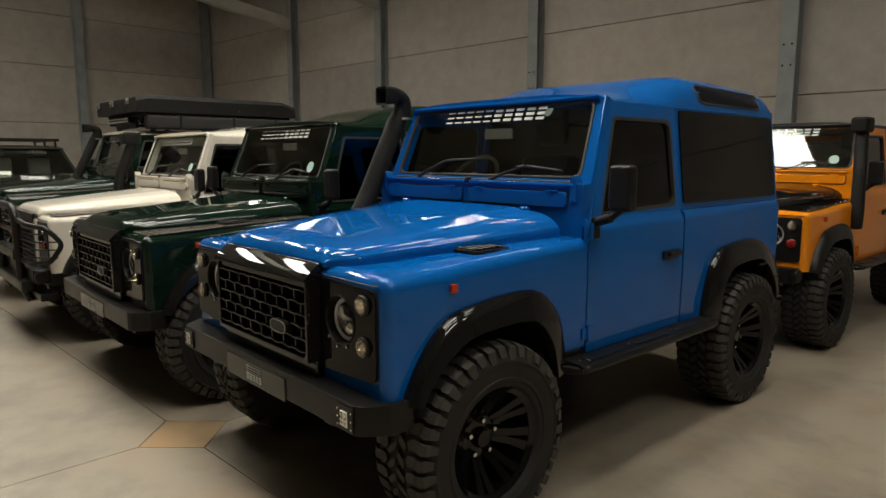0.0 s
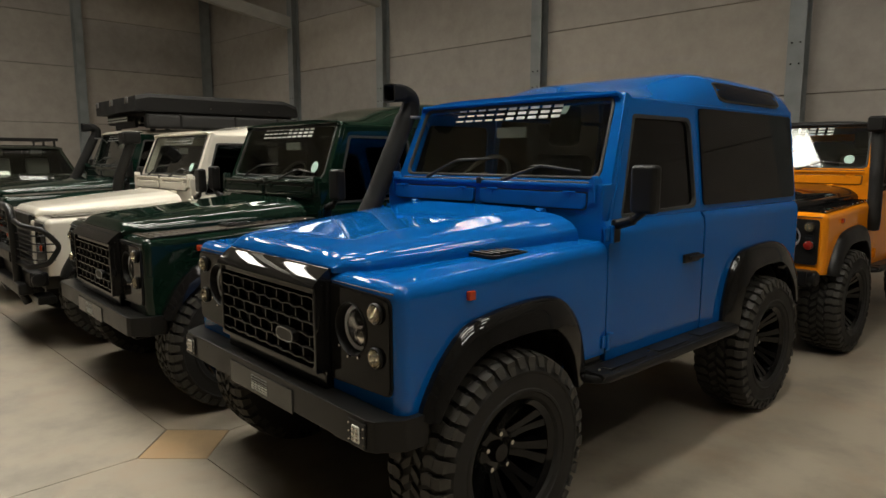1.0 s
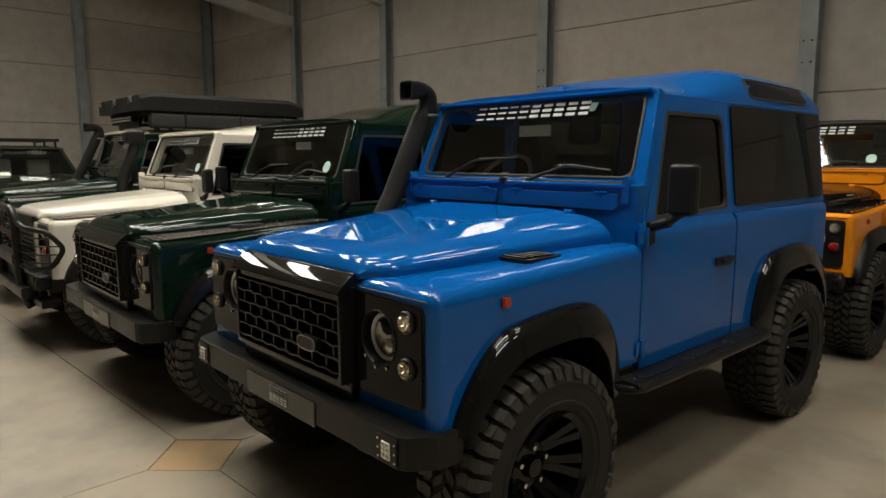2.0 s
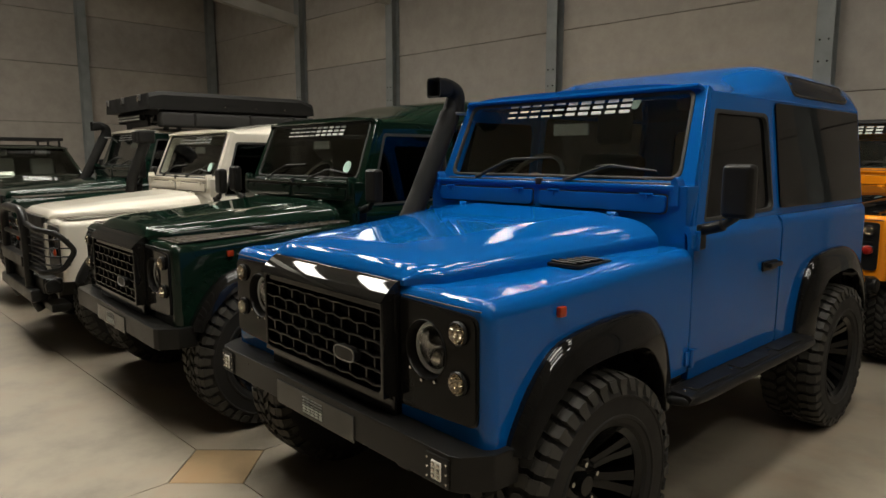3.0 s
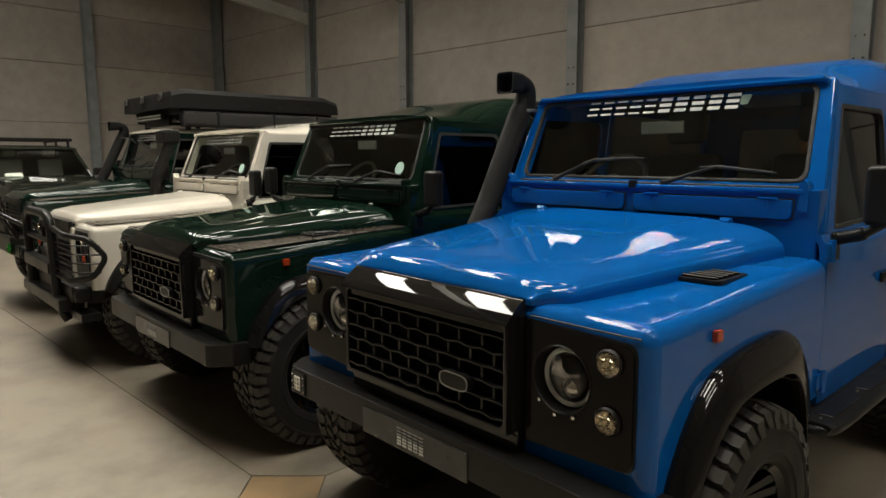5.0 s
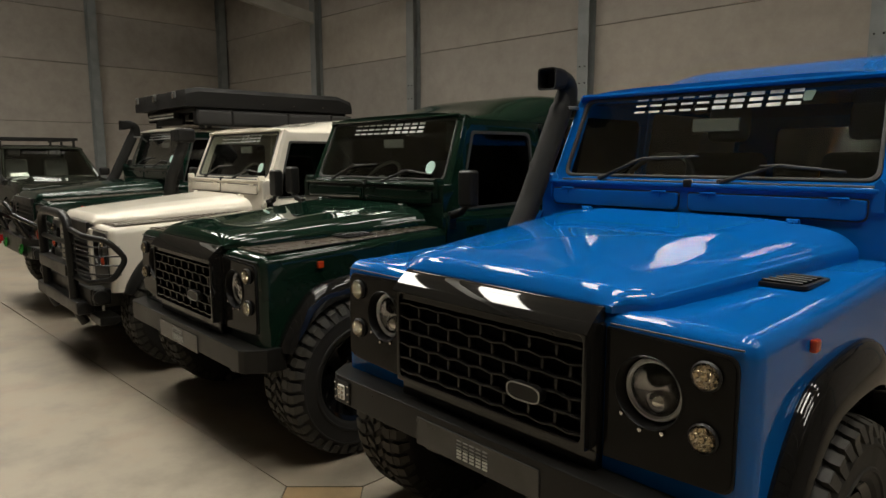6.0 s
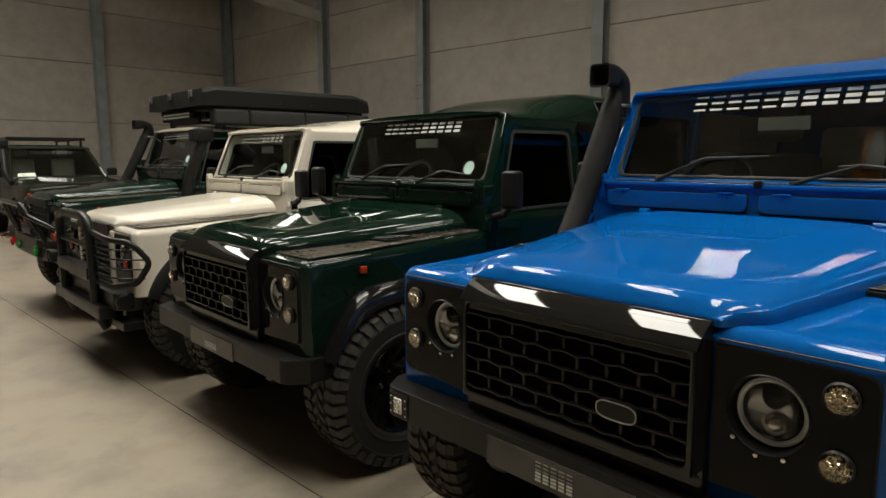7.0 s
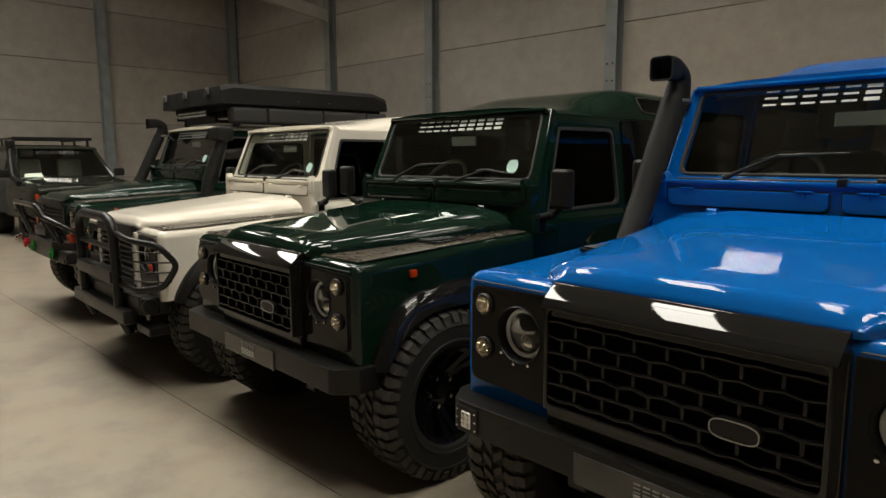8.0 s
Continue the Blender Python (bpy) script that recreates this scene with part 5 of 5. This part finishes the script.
# ---- dark estate car at the far end of the hall ----
def estate_car(m):
    car = thing("estate_car", m, "dark olive estate off-road car with roof rack", "off-road car", "off-road cars parked in the hall")
    half = 0.92
    low = []
    for y, x, zt in ((0.0, 0.80, 0.98), (0.05, 0.87, 1.06), (0.25, half, 1.10), (1.35, half, 1.17), (2.0, half, 1.20), (4.4, half, 1.20), (4.6, 0.86, 1.15)):
        low.append([(-x, y, 0.50), (x, y, 0.50), (x + 0.015, y, 0.85), (x - 0.01, y, zt - 0.06), (x - 0.06, y, zt), (-x + 0.06, y, zt), (-x + 0.01, y, zt - 0.06), (-x - 0.015, y, 0.85)])
    body = loft(low)
    for yy in (0.80, 3.35):
        body = cut(body, lathe([(0.0, -1.2), (0.43, -1.2), (0.43, 1.2), (0.0, 1.2)], "x", (0, yy, 0.42), 28))
    part("body", body, OLIVE, car, "", (0, 0, 0), 30)
    part("bonnet", loft([[(-x, y, z - 0.03), (-x + 0.05, y, z), (-0.3, y, z + 0.03), (0.3, y, z + 0.03), (x - 0.05, y, z), (x, y, z - 0.03)] for y, x, z in ((0.08, 0.74, 1.06), (0.2, 0.78, 1.10), (1.36, 0.80, 1.185))]), OLIVE, car)
    # cabin: pillars, roof and glass
    lean = lambda z: half - 0.05 - 0.15 * (z - 1.18) / 0.58
    for s in (1, -1):
        part("front_pillar", tube([(s * 0.85, 1.34, 1.17), (s * 0.70, 1.98, 1.74)], 0.035, 8), OLIVE, car)
        part("side_frame", plate([(1.42, 1.18), (4.45, 1.18), (4.40, 1.76), (2.0, 1.76)], [rounded([(1.60, 1.22), (2.42, 1.22), (2.42, 1.70), (2.05, 1.70)], 0.03), rounded([(2.52, 1.22), (3.35, 1.22), (3.35, 1.70), (2.52, 1.70)], 0.03), rounded([(3.45, 1.22), (4.35, 1.22), (4.30, 1.70), (3.45, 1.70)], 0.03)],
                                  lambda u, v, w: (s * (lean(v) - w), u, v), 0.04), OLIVE, car)
        part("side_glass", plate([(1.55, 1.20), (4.38, 1.20), (4.36, 1.72), (2.02, 1.72)], [], lambda u, v, w: (s * (lean(v) - 0.015 - w), u, v), 0.006), DARK_GLASS, car)
        part("door_mirror", merge(slab(s * 1.03 - 0.10, s * 1.03 + 0.10, 1.50, 1.60, 1.20, 1.36, 0.035, 3), tube([(s * 0.88, 1.52, 1.20), (s * 0.98, 1.54, 1.24)], 0.025, 8)), SATIN, car, "black door mirror")
        part("headlight", slab(min(s * 0.52, s * 0.82), max(s * 0.52, s * 0.82), -0.01, 0.06, 0.80, 0.97, 0.03), LENS, car, "clear headlight")
        part("indicator", slab(min(s * 0.80, s * 0.88), max(s * 0.80, s * 0.88), 0.02, 0.12, 0.82, 0.95, 0.02), AMBER, car)
        for yy in (0.80, 3.35):
            add_wheel(car, s, yy)
    pts = [(-0.84, 0.0), (0.84, 0.0), (0.70, 0.84), (-0.70, 0.84)]
    sc = lambda u, v, w: (u, 1.355 + v * 0.735 + w * 0.68, 1.185 + v * 0.665 - w * 0.735)
    gl = part("windscreen", plate(rounded(pts, 0.06), [], sc, 0.006), SCREEN_GLASS, car, "raked windscreen")
    gl.visible_shadow = False
    lettering(gl, lambda u, v, w: sc(u, v, w), -0.38, 0.40, 0.70, 0.77, (DARKFILM, DARKFILM))
    part("dashboard", slab(-0.80, 0.80, 1.42, 1.75, 1.0, 1.195, 0.03), TRIM, car)
    # flat white patch close behind the lower corner of the glass
    part("dash_sheet", plate([(-0.72, 0.05), (-0.40, 0.05), (-0.42, 0.155), (-0.70, 0.14)], [], lambda u, v, w: sc(u, v, w + 0.012), 0.003), WHITE_SHEET, car, "white sheet behind the windscreen")
    roof = []
    for y, zt in ((1.93, 1.755), (1.97, 1.79), (2.3, 1.83), (4.3, 1.85), (4.42, 1.80)):
        roof.append([(-0.755, y, 1.745), (0.755, y, 1.745), (0.745, y, zt - 0.02), (0.62, y, zt), (-0.62, y, zt), (-0.745, y, zt - 0.02)])
    part("roof", loft(roof), OLIVE, car, "", (0, 0, 0), 30)
    part("rear_panel", slab(-0.76, 0.76, 4.38, 4.46, 1.15, 1.80, 0.02), OLIVE, car)
    for sx in (-0.38, 0.38):
        part("seat", shared("seat", make_seat, TRIM), None, car, "black cloth seat", (sx, 2.05, 0.85))
    part("grille", merge(*[slab(-0.48, 0.48, -0.015, 0.02, 0.80 + i * 0.055, 0.825 + i * 0.055, 0.004, 1) for i in range(4)]), SATIN, car)
    part("bumper", prism([(-0.93, 0.25), (-0.90, 0.0), (-0.6, -0.14), (0.6, -0.14), (0.90, 0.0), (0.93, 0.25)], "z", 0.48, 0.74, 0.02), SATIN, car, "black steel bumper")
    part("floor_pan", slab(-0.75, 0.75, 0.1, 4.4, 0.40, 0.52), TRIM, car)
    line = bend([(-0.90, 1.0, 1.10), (-0.93, 1.30, 1.22), (-0.83, 1.86, 1.70), (-0.82, 1.88, 1.80)], 0.08)
    sn = part("snorkel", tube(line, 0.055, 12), SATIN, car, "black plastic raised air intake")
    part("intake_head", slab(-0.90, -0.74, 1.78, 1.94, 1.76, 1.92, 0.04, 3), SATIN, sn)
    return car


def flat_rack(m):
    root = thing("roof_rack", m, "low black roof rack with slats", "roof rack")
    for s in (1, -1):
        part("side_rail", slab(s * 0.70 - 0.02, s * 0.70 + 0.02, 2.15, 4.3, 1.925, 1.975, 0.006, 1), SATIN, root)
        for y in (2.3, 3.2, 4.1):
            part("foot", slab(s * 0.68 - 0.02, s * 0.68 + 0.02, y - 0.03, y + 0.03, 1.80, 1.93, 0.005, 1), SATIN, root)
    for i in range(11):
        part("slat", slab(-0.70, 0.70, 2.16 + i * 0.21, 2.21 + i * 0.21, 1.95, 1.968, 0.004, 1), SATIN, root)
    part("front_bar", slab(-0.72, 0.72, 2.12, 2.16, 1.92, 1.985, 0.008, 1), SATIN, root)
    return root


ESTATE_AT = pose(-12.34, 1.73, 0, 0, 0, 92)
estate_car(ESTATE_AT), flat_rack(ESTATE_AT)
